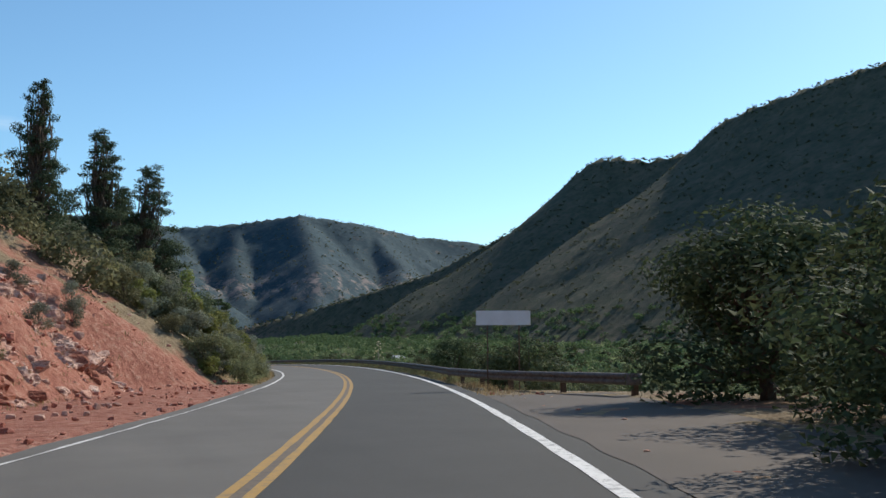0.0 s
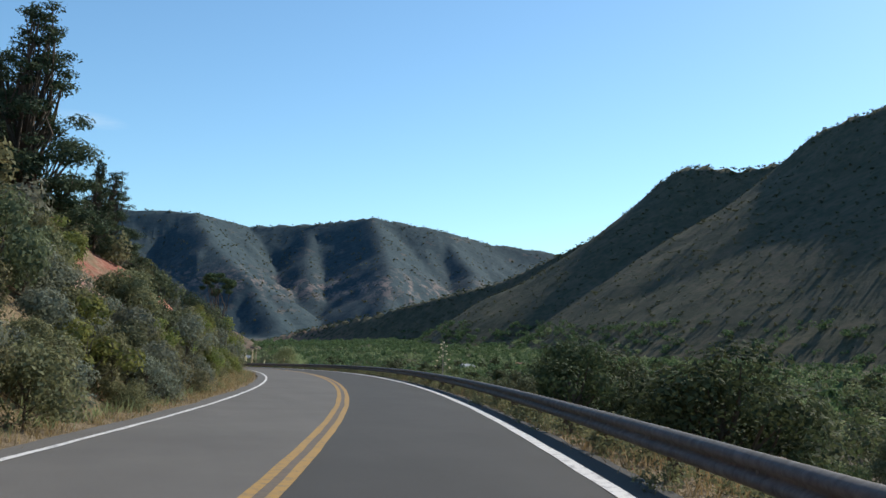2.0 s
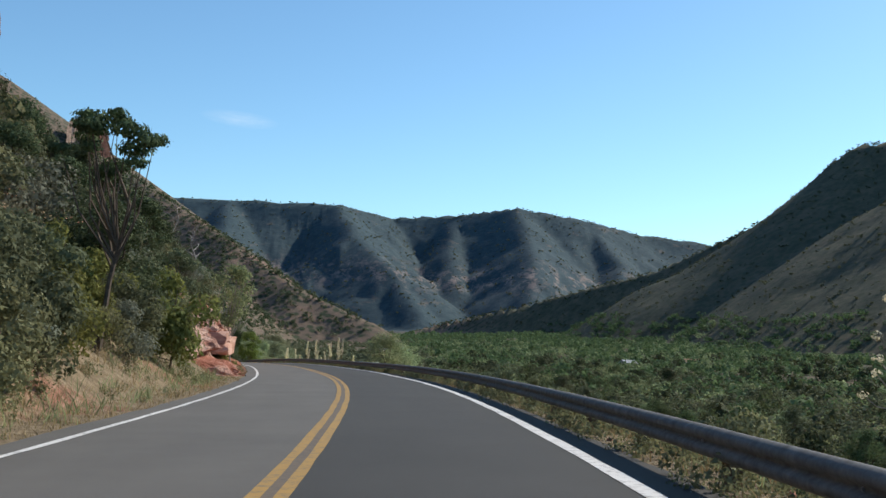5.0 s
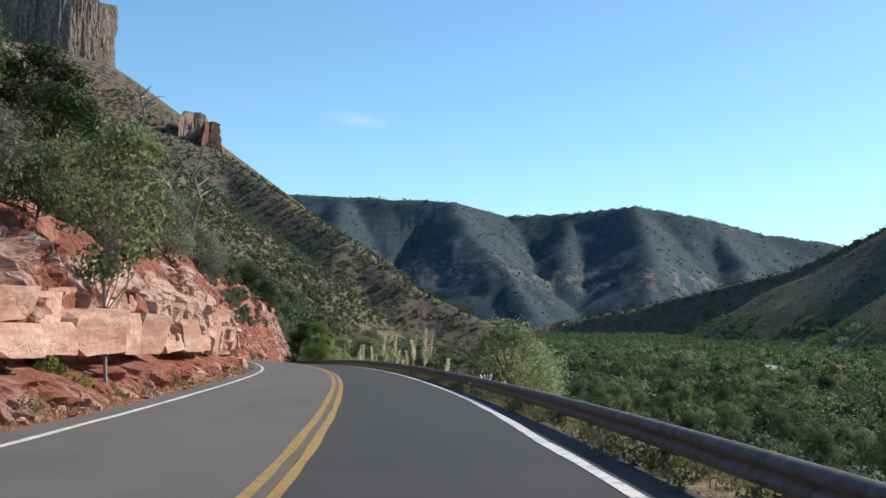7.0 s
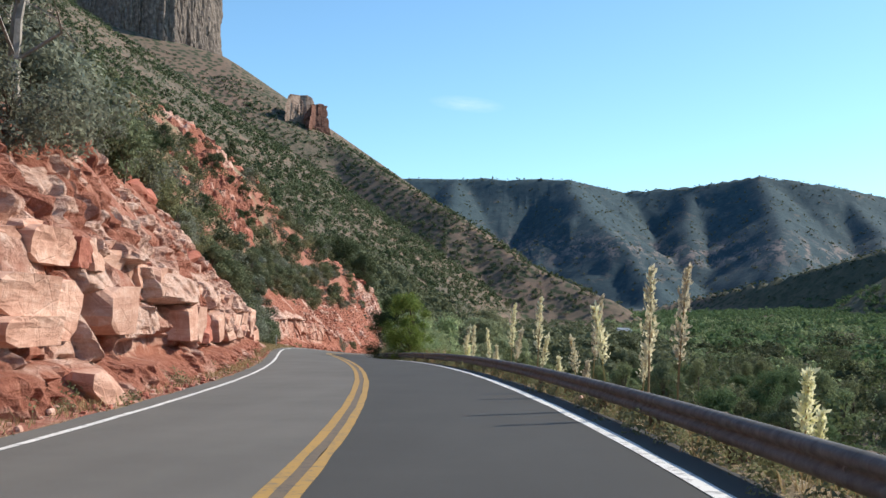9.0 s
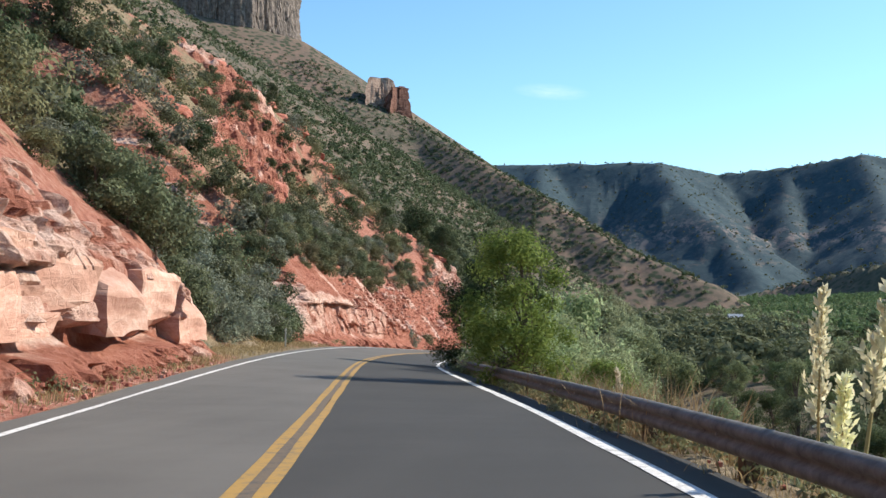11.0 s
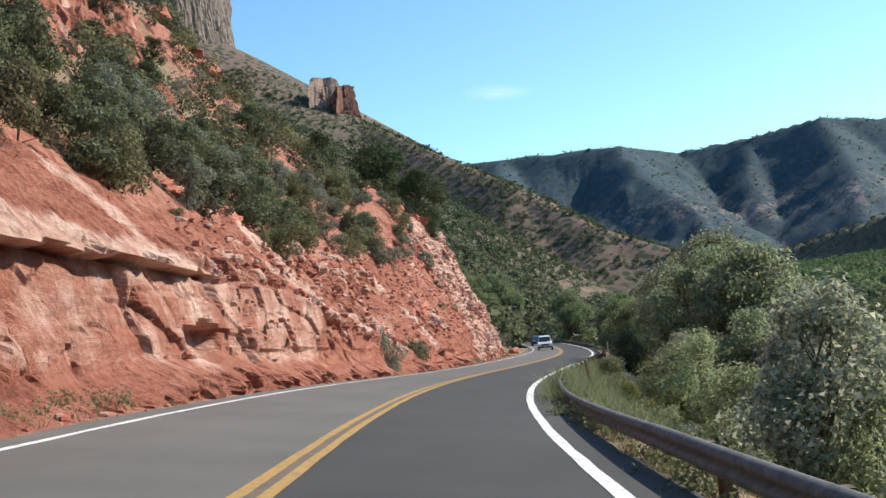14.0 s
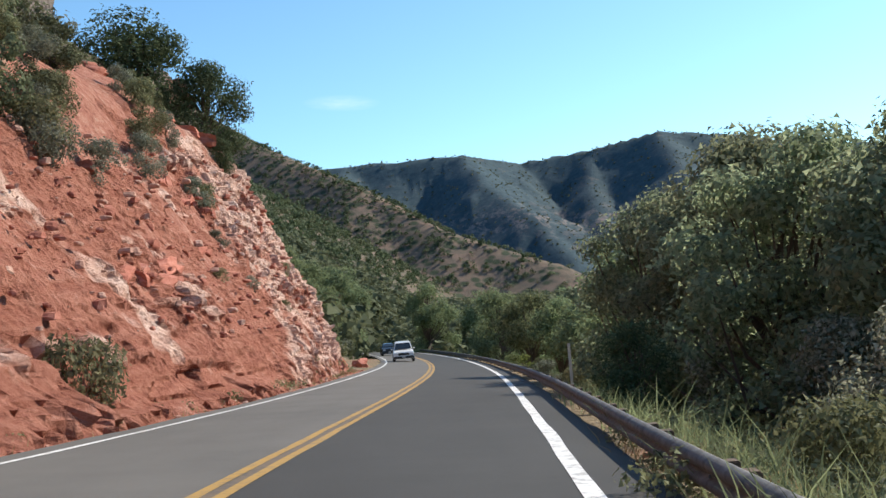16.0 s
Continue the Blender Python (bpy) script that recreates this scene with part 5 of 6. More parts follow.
scatter(SCRUB + SILV + OAKB, 30, 180, 6.5, 12, 60, .6, 1.1, G2, 1, 1.5)
scatter(OAKB + SCRUB + GRNB, 40, 250, 11, 18, 110, .8, 1.6, G2, 1, 1.5, joined=True)
scatter(JUN2, 150, 200, 10.5, 20, 14, .9, 1.4, "junipers on the hillside", gap=2.2)
scatter(OAKB + SCRUB, 250, 276, 4.75, 6.0, 22, .4, .7, G2, 1)
scatter(VALT, 20, 200, 14, 34, 105, .45, 1.15, "mesquite trees in the valley", 1, 2.6)
scatter(VALT, 60, 420, 30, 70, 135, .7, 1.5, "mesquite trees in the valley", 1, 3.6)
scatter(VALT, 200, 300, 14, 34, 46, .5, 1.2, "mesquite trees in the valley", 1, 2.6)
scatter(SILV + SCRUB + GRNB, 276, 335, 6.0, 9.5, 28, .5, 1.0, G2, 1)
scatter(MIXED + GRNB, 335, 440, 7, 11, 26, .6, 1.2, G2, 1)


def clump_stuff(name, pts, sizes, n, leaf, mat, label, category, seed, squash=.85, trunkless=True):
    """Many shrubs far off in one mesh: each is an uneven clump of leaves."""
    rg = np.random.default_rng(seed)
    protos = []
    for k in range(6):
        lob = rg.integers(3, 6)
        C = rg.normal(size=(lob, 3)) * np.array([.45, .45, .22]) + np.array([0, 0, .55])
        protos.append(leaves(rg, C, rg.uniform(.35, .6, lob), n, leaf, .75, .6, .5, True, squash)[0])
    pr = np.array(protos)
    k = rg.integers(0, 6, len(pts))
    a = rg.uniform(0, 6.28, len(pts))
    P = pr[k]
    c, s = np.cos(a)[:, None], np.sin(a)[:, None]
    q = np.stack([P[..., 0] * c - P[..., 1] * s, P[..., 0] * s + P[..., 1] * c, P[..., 2]], -1) * np.asarray(sizes)[:, None, None] + np.asarray(pts)[:, None, :]
    V = q.reshape(-1, 3)
    me = bpy.data.meshes.new(name)
    nf = len(V) // 3
    me.vertices.add(len(V))
    me.vertices.foreach_set("co", V.astype(np.float32).ravel())
    me.loops.add(len(V))
    me.loops.foreach_set("vertex_index", np.arange(len(V), dtype=np.int32))
    me.polygons.add(nf)
    me.polygons.foreach_set("loop_start", np.arange(0, len(V), 3, dtype=np.int32))
    me.materials.append(mat)
    me.update(calc_edges=True)
    return tagged(new(name, me), label, category, kind="stuff")


def slope_points(rg, n, x0, x1, y0, y1, keep):
    x, y = rg.uniform(x0, x1, n), rg.uniform(y0, y1, n)
    yc = np.clip(y, -88, 540)
    d = (x - rx(yc)) * np.cos(rth(yc))
    ok = keep(x, y, d)
    ok = ok & ~on_slope(x, y)
    x, y = x[ok], y[ok]
    return np.stack([x, y, ground_z(x, y)], -1)


def verge_spots(rg, n, y0, y1, d0, d1):
    y, d = rg.uniform(y0, y1, n), rg.uniform(d0, d1, n)
    th = rth(y)
    x, yy = rx(y) + d * np.cos(th), y + d * np.sin(th)
    return np.stack([x, yy, ground_z(x, yy)], -1)


rg = np.random.default_rng(77)
for kind, mat in (("desert_shrub", M_SCRUB), ("silver_brush", M_SILVER), ("scrub_oak", M_OAK), ("leafy_bush", M_OLIVE)):
    h = np.array(HEAPS[kind])
    clump_stuff("slope_brush", h[:, :3], h[:, 3], 420, .13, mat, "thick brush above the road cut and below the fill", "brush", 90 + len(h))
# low weeds under the rail and along the left verge
wp = np.concatenate([verge_spots(rg, 1100, 40, 330, 4.05, 5.2), verge_spots(rg, 160, 52, 146, -6.4, -4.6), verge_spots(rg, 90, 150, 250, -5.4, -4.5), verge_spots(rg, 90, 290, 380, -5.2, -4.4)])
clump_stuff("roadside_weeds", wp - [0, 0, .05], rg.uniform(.16, .42, len(wp)), 150, .15, M_SCRUB, "low grey-green weeds along the verge", "weeds", 95)
# thicket just below the fill
pts = slope_points(rg, 700, 0, 110, 0, 300, lambda x, y, d: (d > 12) & (d < 45))
clump_stuff("valley_trees", pts - [0, 0, .2], rg.uniform(.6, 1.5, len(pts)), 430, .115, M_RIVER, "mesquite thicket on the bank below the road", "trees", 86)
# the hillside over the road cut
pts = slope_points(rg, 3600, -130, 30, 0, 520, lambda x, y, d: (d < -22) & ((y < 430) | (d < -12)) & (vnoise(x / 16, y / 16, 3) > -.3))
clump_stuff("hillside_brush", pts, rg.uniform(.8, 2.0, len(pts)), 110, .26, M_OAK, "dark scrub and low junipers covering the hillside", "brush", 78)
pts = slope_points(rg, 2400, -130, 30, 0, 520, lambda x, y, d: (d < -21) & (vnoise(x / 16, y / 16, 3) < .4))
clump_stuff("hillside_brush", pts, rg.uniform(.6, 1.5, len(pts)), 80, .26, M_SCRUB, "olive desert shrubs dotted over red soil", "brush", 79)
# the long slope below the cliff
pts = slope_points(rg, 8500, -360, 60, 480, 1180, lambda x, y, d: (ground_z(x, y) > -6) & (vnoise(x / 40, y / 40, 8) > -.85 + .006 * np.clip(ground_z(x, y) - 60, 0, 200)))
clump_stuff("mountain_scrub", pts, rg.uniform(1.0, 2.5, len(pts)), 30, .5, M_JUNI, "scattered dark shrubs on the slope below the cliff", "brush", 80)
pts = slope_points(rg, 10000, -360, 60, 420, 1180, lambda x, y, d: (ground_z(x, y) > -8) & (d < -14))
clump_stuff("mountain_scrub", pts, rg.uniform(.7, 1.9, len(pts)), 22, .5, M_OAK, "olive shrubs dotted over the long slope", "brush", 88)
pts = slope_points(rg, 3000, -120, 160, 430, 1010, lambda x, y, d: (np.abs(d) > 16) | (y > 500))
clump_stuff("mountain_scrub", pts, rg.uniform(1.0, 2.6, len(pts)), 50, .36, M_OAK, "dark shrubs at the foot of the long slope", "brush", 91)
# valley trees
for mat, n, seed in ((M_VALLEY, 1200, 81), (M_OAK, 1000, 94), (M_RIVER, 420, 96)):
    pts = slope_points(rg, n, 0, 190, 20, 500, lambda x, y, d: (d > 42) & (d < 150))
    clump_stuff("valley_trees", pts - [0, 0, .4], 1.4 + 3.6 * rg.random(len(pts)) ** 1.4, 420, .105, mat, "green mesquite and cottonwood covering the valley floor", "trees", seed)
pts = slope_points(rg, 5600, -30, 430, 0, 1250, lambda x, y, d: (d > 100) & (ground_z(x, y) < 16))
clump_stuff("valley_trees", pts - [0, 0, .4], rg.uniform(2.4, 5.0, len(pts)), 70, .3, M_VALLEY, "dark wood on the far side of the valley floor", "trees", 92)
pts = slope_points(rg, 1500, 0, 300, 0, 900, lambda x, y, d: (d > 75) & (ground_z(x, y) < 10))
clump_stuff("valley_trees", pts - [0, 0, .3], rg.uniform(1.6, 4.4, len(pts)), 130, .23, M_RIVER, "brighter green thicket on the valley floor", "trees", 82)
pts = slope_points(rg, 420, 20, 260, 40, 600, lambda x, y, d: (d > 60) & (ground_z(x, y) < 8))
clump_stuff("valley_trees", pts - [0, 0, .4], rg.uniform(3.0, 5.0, len(pts)), 240, .2, M_JUNI, "dark junipers standing over the valley thicket", "trees", 89)
# riverside wood ahead
pts = slope_points(rg, 700, -60, 60, 430, 640, lambda x, y, d: (np.abs(d) > 7) | (y > 480))
clump_stuff("riverside_wood", pts - [0, 0, .3], rg.uniform(3.0, 6.0, len(pts)), 190, .24, M_OAK, "tall riverside wood where the road bends away", "trees", 83)
# the mountain across the valley
pts = slope_points(rg, 11000, 110, 760, 150, 1500, lambda x, y, d: (ground_z(x, y) > 2) & (ground_z(x, y) < 230))
clump_stuff("mountain_scrub", pts - [0, 0, .6], rg.uniform(.8, 2.0, len(pts)), 20, .6, M_OAK, "sparse dark scrub on the shaded mountain", "brush", 84)


def crest_points(rg, line, n, spread):
    """Places scattered along a ridge line."""
    q = np.array(line, float)
    ln = np.hypot(np.diff(q[:, 0]), np.diff(q[:, 1]))
    u = np.sort(rg.uniform(0, ln.sum(), n))
    c = np.concatenate([[0], np.cumsum(ln)])
    x = np.interp(u, c, q[:, 0]) + rg.normal(size=n) * spread
    y = np.interp(u, c, q[:, 1]) + rg.normal(size=n) * spread
    return np.stack([x, y, ground_z(x, y)], -1)


pts = crest_points(rg, RIGHT_RIDGE, 1500, 7)
clump_stuff("mountain_scrub", pts - [0, 0, .9], rg.uniform(1.0, 2.4, len(pts)), 36, .45, M_JUNI, "dark trees along the mountain's crest", "brush", 93)
pts = np.concatenate([crest_points(rg, BACK_RIDGE, 500, 12), slope_points(rg, 3000, -350, 900, 1750, 2620, lambda x, y, d: ground_z(x, y) > 0)])
clump_stuff("mountain_scrub", pts - [0, 0, 1.2], rg.uniform(1.6, 3.2, len(pts)), 12, .8, M_OAK, "dark trees on the far mountain and its rim", "brush", 85)


# ---- grasses ----
def grass(name, spots, mat, label, blades, hgt, seed, spread=.16):
    rg = np.random.default_rng(seed)
    n = len(spots)
    c = np.repeat(np.asarray(spots), blades, 0)
    m = len(c)
    c = c + np.stack([rg.normal(size=m) * spread, rg.normal(size=m) * spread, np.zeros(m) - .03], -1)
    a = rg.uniform(0, 6.28, m)
    h = hgt * rg.uniform(.5, 1.3, m) * np.repeat(rg.uniform(.6, 1.3, n), blades)
    w = .006 + .008 * rg.random(m)
    side = np.stack([np.cos(a), np.sin(a), 0 * a], -1) * w[:, None]
    lean = np.stack([rg.normal(size=m), rg.normal(size=m), 0 * a], -1) * (h * .5)[:, None]
    tip = c + lean + np.stack([0 * a, 0 * a, h], -1)
    mid = c + lean * .35 + np.stack([0 * a, 0 * a, h * .55], -1)
    V = np.stack([c - side, c + side, mid + side * .7, mid - side * .7, tip], 1).reshape(-1, 3)
    k = np.arange(m) * 5
    F = np.concatenate([np.stack([k, k + 1, k + 2, k + 3], -1).tolist(), ]).tolist() + np.stack([k + 3, k + 2, k + 4], -1).tolist()
    return tagged(new(name, mesh_of(name, V, F, [mat])), label, "grass", kind="stuff")


rg = np.random.default_rng(101)
grass("dry_grass", np.concatenate([verge_spots(rg, 1700, 28, 330, 4.15, 5.4), verge_spots(rg, 500, 170, 250, 4.6, 7.5), verge_spots(rg, 260, 335, 430, 4.4, 6.5)]), M_STRAW,
      "dry straw grass under and behind the guardrail", 11, .22, 102)
grass("dry_grass", np.concatenate([verge_spots(rg, 420, 52, 84, -6, -4.2), verge_spots(rg, 600, 84, 146, -7, -4.2), verge_spots(rg, 420, 208, 228, -6.5, -4.2), verge_spots(rg, 900, 247, 287, -6.6, -4.25),
                                   verge_spots(rg, 800, 150, 250, -5.3, -4.3), verge_spots(rg, 220, 290, 384, -5.2, -4.3), verge_spots(rg, 200, 20, 50, -13, -9)]), M_STRAW,
      "dry straw grass along the rocky shoulder", 11, .17, 103)
grass("green_grass", np.concatenate([verge_spots(rg, 350, 296, 345, 4.4, 7), verge_spots(rg, 500, 52, 146, -7.5, -4.6), verge_spots(rg, 200, 60, 180, 4.6, 7)]), M_WILLOW, "tall green weeds beside the rail", 11, .38, 104)


grass("tall_weeds", np.concatenate([verge_spots(rg, 260, 303, 323, 3.9, 6.4), verge_spots(rg, 140, 294, 303, 4.5, 6.5), verge_spots(rg, 60, 324, 332, 4.6, 6.5)]), M_RIVER, "tall green weeds growing through the guardrail", 18, .6, 105, .22)
grass("tall_weeds", np.concatenate([verge_spots(rg, 200, 252, 262, 4.6, 6.2), verge_spots(rg, 120, 228, 240, 4.6, 6.0)]), M_STRAW, "pale tall grass leaning over the guardrail", 16, .7, 107, .2)
grass("tall_weeds", verge_spots(rg, 420, 74, 112, -7.6, -4.5), M_STRAW, "tall yellow grass at the foot of the slope", 14, .5, 106, .2)


# ---- guardrail ----
M_RAIL = plain_material("weathered_steel", (.155, .15, .142), .78, .2, .45, 5, .3)
M_WOOD = plain_material("post_wood", (.115, .08, .055), .9, 0, .4, 9)
M_WALLS = plain_material("painted_panel", (.74, .75, .77), .5, 0, .06, 3)
M_ALU = plain_material("bare_aluminium", (.46, .48, .50), .5, .45, .12, 3)
M_BOLT = plain_material("bolt_steel", (.30, .29, .28), .5, .8, .2, 20)


def rail_d(y): return float(np.interp(y, [20, 27, 31, 36, 44], [8.2, 7.7, 6.4, 5.0, 4.28]))


def rail_h(y): return float(np.interp(y, [60, 100, 150, 185, 270, 288, 303, 330, 360], [0, -.02, -.06, -.11, -.13, -.09, -.24, -.23, -.2]))


def rail_profile():
    # the W of the beam: offset away from the posts, height
    return [(.0, .315), (.025, .305), (.075, .27), (.085, .235), (.075, .20), (.02, .17), (.02, .145), (.075, .115), (.085, .08), (.075, .045), (.025, .01), (.0, .0)]


def rail_section(y0, y1):
    pr = rail_profile()
    V = []
    ys = np.linspace(y0 - .12, y1 + .05, 5)
    for y in ys:
        for o, h in pr:
            V.append(at_road(y, rail_d(y) - .02 - o, .295 + rail_h(y) + h))
        for o, h in reversed(pr):
            V.append(at_road(y, rail_d(y) - .02 - o + .012, .295 + rail_h(y) + h))
    m = len(pr) * 2
    F = [(j * m + i, j * m + (i + 1) % m, (j + 1) * m + (i + 1) % m, (j + 1) * m + i) for j in range(4) for i in range(m)]
    return mesh_of("rail", V, F, [M_RAIL], True)


def box_mesh(name, sx, sy, sz, mat, bevel=.01, base=True):
    bm = bmesh.new()
    bmesh.ops.create_cube(bm, size=1)
    for v in bm.verts:
        v.co = Vector((v.co.x * sx, v.co.y * sy, (v.co.z + (.5 if base else 0)) * sz))
    if bevel:
        bmesh.ops.bevel(bm, geom=bm.edges[:], offset=bevel, segments=2, affect='EDGES')
    me = bpy.data.meshes.new(name)
    bm.to_mesh(me)
    bm.free()
    me.materials.append(mat)
    return me


guard = tagged(new("guardrail"), "weathered steel W-beam guardrail on timber posts", "guardrail")
POST, BLOCK = box_mesh("post", .16, .20, 1.02, M_WOOD, .012), box_mesh("block", .15, .16, .26, M_WOOD, .01)
BOLT = box_mesh("bolt", .02, .035, .035, M_BOLT, .006, False)
ys = np.arange(27.4, 470, 3.81)
for i, y in enumerate(ys[:-1]):
    part("rail", rail_section(y, ys[i + 1]), guard)
    for yy in (y,):
        d = rail_d(yy)
        for me, dd, h in ((POST, .24, -.52), (BLOCK, .085, .32), (BOLT, -.075, .455)):
            ob = part(me.name.split(".")[0], me, guard)
            ob.matrix_world = Matrix.Translation(at_road(yy, d + dd, h + rail_h(yy))) @ Euler((0, 0, float(rth(yy)))).to_matrix().to_4x4()
# rounded end of the rail
V, F = [], []
for j in range(7):
    g = math.pi * j / 6
    for h in (.30, .38, .46, .54, .61):
        p = at_road(27.25 - .32 * math.sin(g), rail_d(27.3) - .06 + .20 * (1 - math.cos(g)), h)
        V.append(p)
for j in range(6):
    for k in range(4):
        F.append((j * 5 + k, j * 5 + k + 1, j * 5 + 6 + k, j * 5 + 5 + k))
end = part("end_piece", mesh_of("end_piece", V, F, [M_RAIL], True), guard, "curved steel end piece")
end.modifiers.new("thick", 'SOLIDIFY').thickness = .006


# ---- signs and marker posts ----
sign = tagged(new("road_sign"), "road sign seen from behind, bare metal back on two posts", "road sign")
pl = box_mesh("panel", 1.86, .012, .49, M_WALLS, .004)
y_s = 35.3
for nm, me, dx, h in (("panel", pl, .56, 2.14), ("post", box_mesh("post", .045, .045, 3.3, M_WOOD, .006), .02, -.75), ("post", box_mesh("post", .045, .045, 3.3, M_WOOD, .006), 1.1, -.75),
                      ("brace", box_mesh("brace", 1.5, .03, .04, M_ALU, .004), .56, 2.26), ("brace", box_mesh("brace", 1.5, .03, .04, M_ALU, .004), .56, 2.5)):
    ob = part(nm, me, sign)
    off = {"panel": -.04, "brace": .0, "post": .02}[nm]
    ob.matrix_world = Matrix.Translation(at_road(y_s + off, 4.75 + dx, h)) @ Euler((0, 0, float(rth(y_s)))).to_matrix().to_4x4()
M_MARK = plain_material("marker_plastic", (.55, .55, .50), .6, 0, .15, 4)
M_RUSTY = plain_material("rusty_marker", (.36, .20, .11), .8, 0, .4, 8)
M_REFL = plain_material("reflector", (.62, .60, .50), .3, .2, .05, 4)
for y, d, mat, lab, hh in ((272, -4.75, M_MARK, "thin grey marker post in dry grass", 1.0), (314, 5.3, M_RUSTY, "leaning rust-stained marker post", 1.25), (350, 5.2, M_MARK, "slim pale marker post behind the guardrail", 1.5)):
    mk = tagged(new("marker_post"), lab, "marker post")
    p = on_ground(y, d)
    mk.matrix_world = Matrix.LocRotScale(p, Euler((0, radians(-6 if y == 314 else 0), float(rth(y)))), None)
    part("post", box_mesh("post", .09, .03, hh, mat, .006), mk)
    if mat == M_RUSTY:
        continue
    rf = part("reflector", box_mesh("reflector", .07, .01, .16, M_REFL, .003), mk, "small reflector plate")
    rf.location = (0, -.022, hh - .22)


# ---- flower stalks, cacti, snags ----
def stalk_mesh(seed, h=2.0):
    """A bent stem and a slim tapering plume of short ascending tufts."""
    rg = np.random.default_rng(seed)
    lean, turn = rg.uniform(.04, .16) * h, rg.uniform(0, 6.28)

    def spine(f): return np.array([lean * f * f * math.cos(turn), lean * f * f * math.sin(turn), h * f])

    V, F = [], []
    tube(V, F, [(0, 0, -.1)] + [tuple(spine(f)) for f in (.3, .6, .85, 1.0)], [.02, .017, .013, .009, .003], 5)
    st = mesh_of("stem", V, F, [M_STRAW])
    Q = []
    for k in range(46):
        f = .42 + .58 * k / 46
        o, a = spine(f), k * 2.4 + rg.normal() * .4
        ln = (.27 * (1 - f) / .58 + .05) * rg.uniform(.5, 1.2)
        out = np.array([math.cos(a) * .45, math.sin(a) * .45, .9])
        for _ in range(9):
            c = o + out * ln * rg.random() + rg.normal(size=3) * .012
            dv = out + rg.normal(size=3) * .35
            sd = np.cross(dv, rg.normal(size=3))
            sd /= np.linalg.norm(sd)
            z = .065 * rg.uniform(.6, 1.4)
            Q += [c, c + dv * z * .5 + sd * z * .3, c + dv * z, c + dv * z * .5 - sd * z * .3]
    return st, mesh_of("plume", np.array(Q), np.arange(len(Q)).reshape(-1, 4), [M_PLUME])


def rosette_mesh(seed, n=60, length=.55):
    rg = np.random.default_rng(seed)
    V, F = [], []
    for i in range(n):
        a, up = rg.uniform(0, 6.28), rg.uniform(.15, 1.2)
        d = Vector((math.cos(a) * math.cos(up), math.sin(a) * math.cos(up), math.sin(up))) * length * rg.uniform(.7, 1.2)
        s = Vector((-math.sin(a), math.cos(a), 0)) * .016
        k = len(V)
        V += [-s, s, d * .6 + s * .8, d * .6 - s * .8, d - Vector((0, 0, .05))]
        F += [(k, k + 1, k + 2, k + 3), (k + 3, k + 2, k + 4)]
    return mesh_of("leaves", V, F, [M_SPINE])


SOTOL = []
for k in range(3):
    th_ = tagged(new("sotol_plant"), "spiky rosette plant with pale tall flower stalk", "plant", "flower stalks behind the rail")
    st, pm = stalk_mesh(700 + k, (2.3, 1.7, 1.3)[k])
    part("stem", st, th_)
    part("plume", pm, th_, "pale cream flower plume")
    part("leaves", rosette_mesh(710 + k), th_)
    SOTOL.append(th_)
first(SOTOL[0], 192.3, 5.1, 1.1); first(SOTOL[1], 195.6, 5.3); first(SOTOL[2], 187.8, 5.4)
for i, (y, d, s) in enumerate(((194.2, 5.1, 1.05), (197.8, 5.1, 1.2), (189.5, 6.2, .9), (199.7, 5.2, .95), (202, 5.3, .9), (203, 5.7, .9), (207.4, 5.2, 1.05), (208.5, 5.5, 1.0), (206, 5.6, .9), (211.9, 5.1, 1.0),
                               (213, 5.4, 1.1), (217, 5.4, 1.0), (221, 5.8, .9), (224.6, 5.2, 1.2), (226, 5.6, 1.1), (228, 6.2, 1.1), (240, 6.5, 1.0), (263.5, 6.0, 1.5), (184, 7.5, 1.2), (180, 8.5, 1.1))):
    place(SOTOL[i % 3], y, d, s)
# tall century plant below the road
cent = tagged(new("century_plant"), "tall dry century plant stalk with clustered branches", "plant")
V, F = [], []
tube(V, F, [(0, 0, -.3), (.03, 0, 2.4), (.0, .05, 4.8)], [.05, .04, .012], 6)
rg = np.random.default_rng(720)
ends = []
for k in range(16):
    h, a = 2.9 + 1.9 * k / 16, k * 2.4
    r = .55 - .4 * k / 16
    e = (r * math.cos(a), r * math.sin(a), h + .22)
    tube(V, F, [(0.02, .02, h), (e[0] * .6, e[1] * .6, h + .05), e], [.014, .012, .008], 4)
    ends.append(e)
part("stalk", mesh_of("stalk", V, F, [M_DEAD]), cent)
Vl, Fl = leaves(rg, ends, [.09] * 16, 420, .06, .6)
part("seed_pods", mesh_of("seed_pods", Vl, Fl, [M_PLUME]), cent)
part("leaves", rosette_mesh(721, 50, .8), cent)
first(cent, 113.2, 9.0)


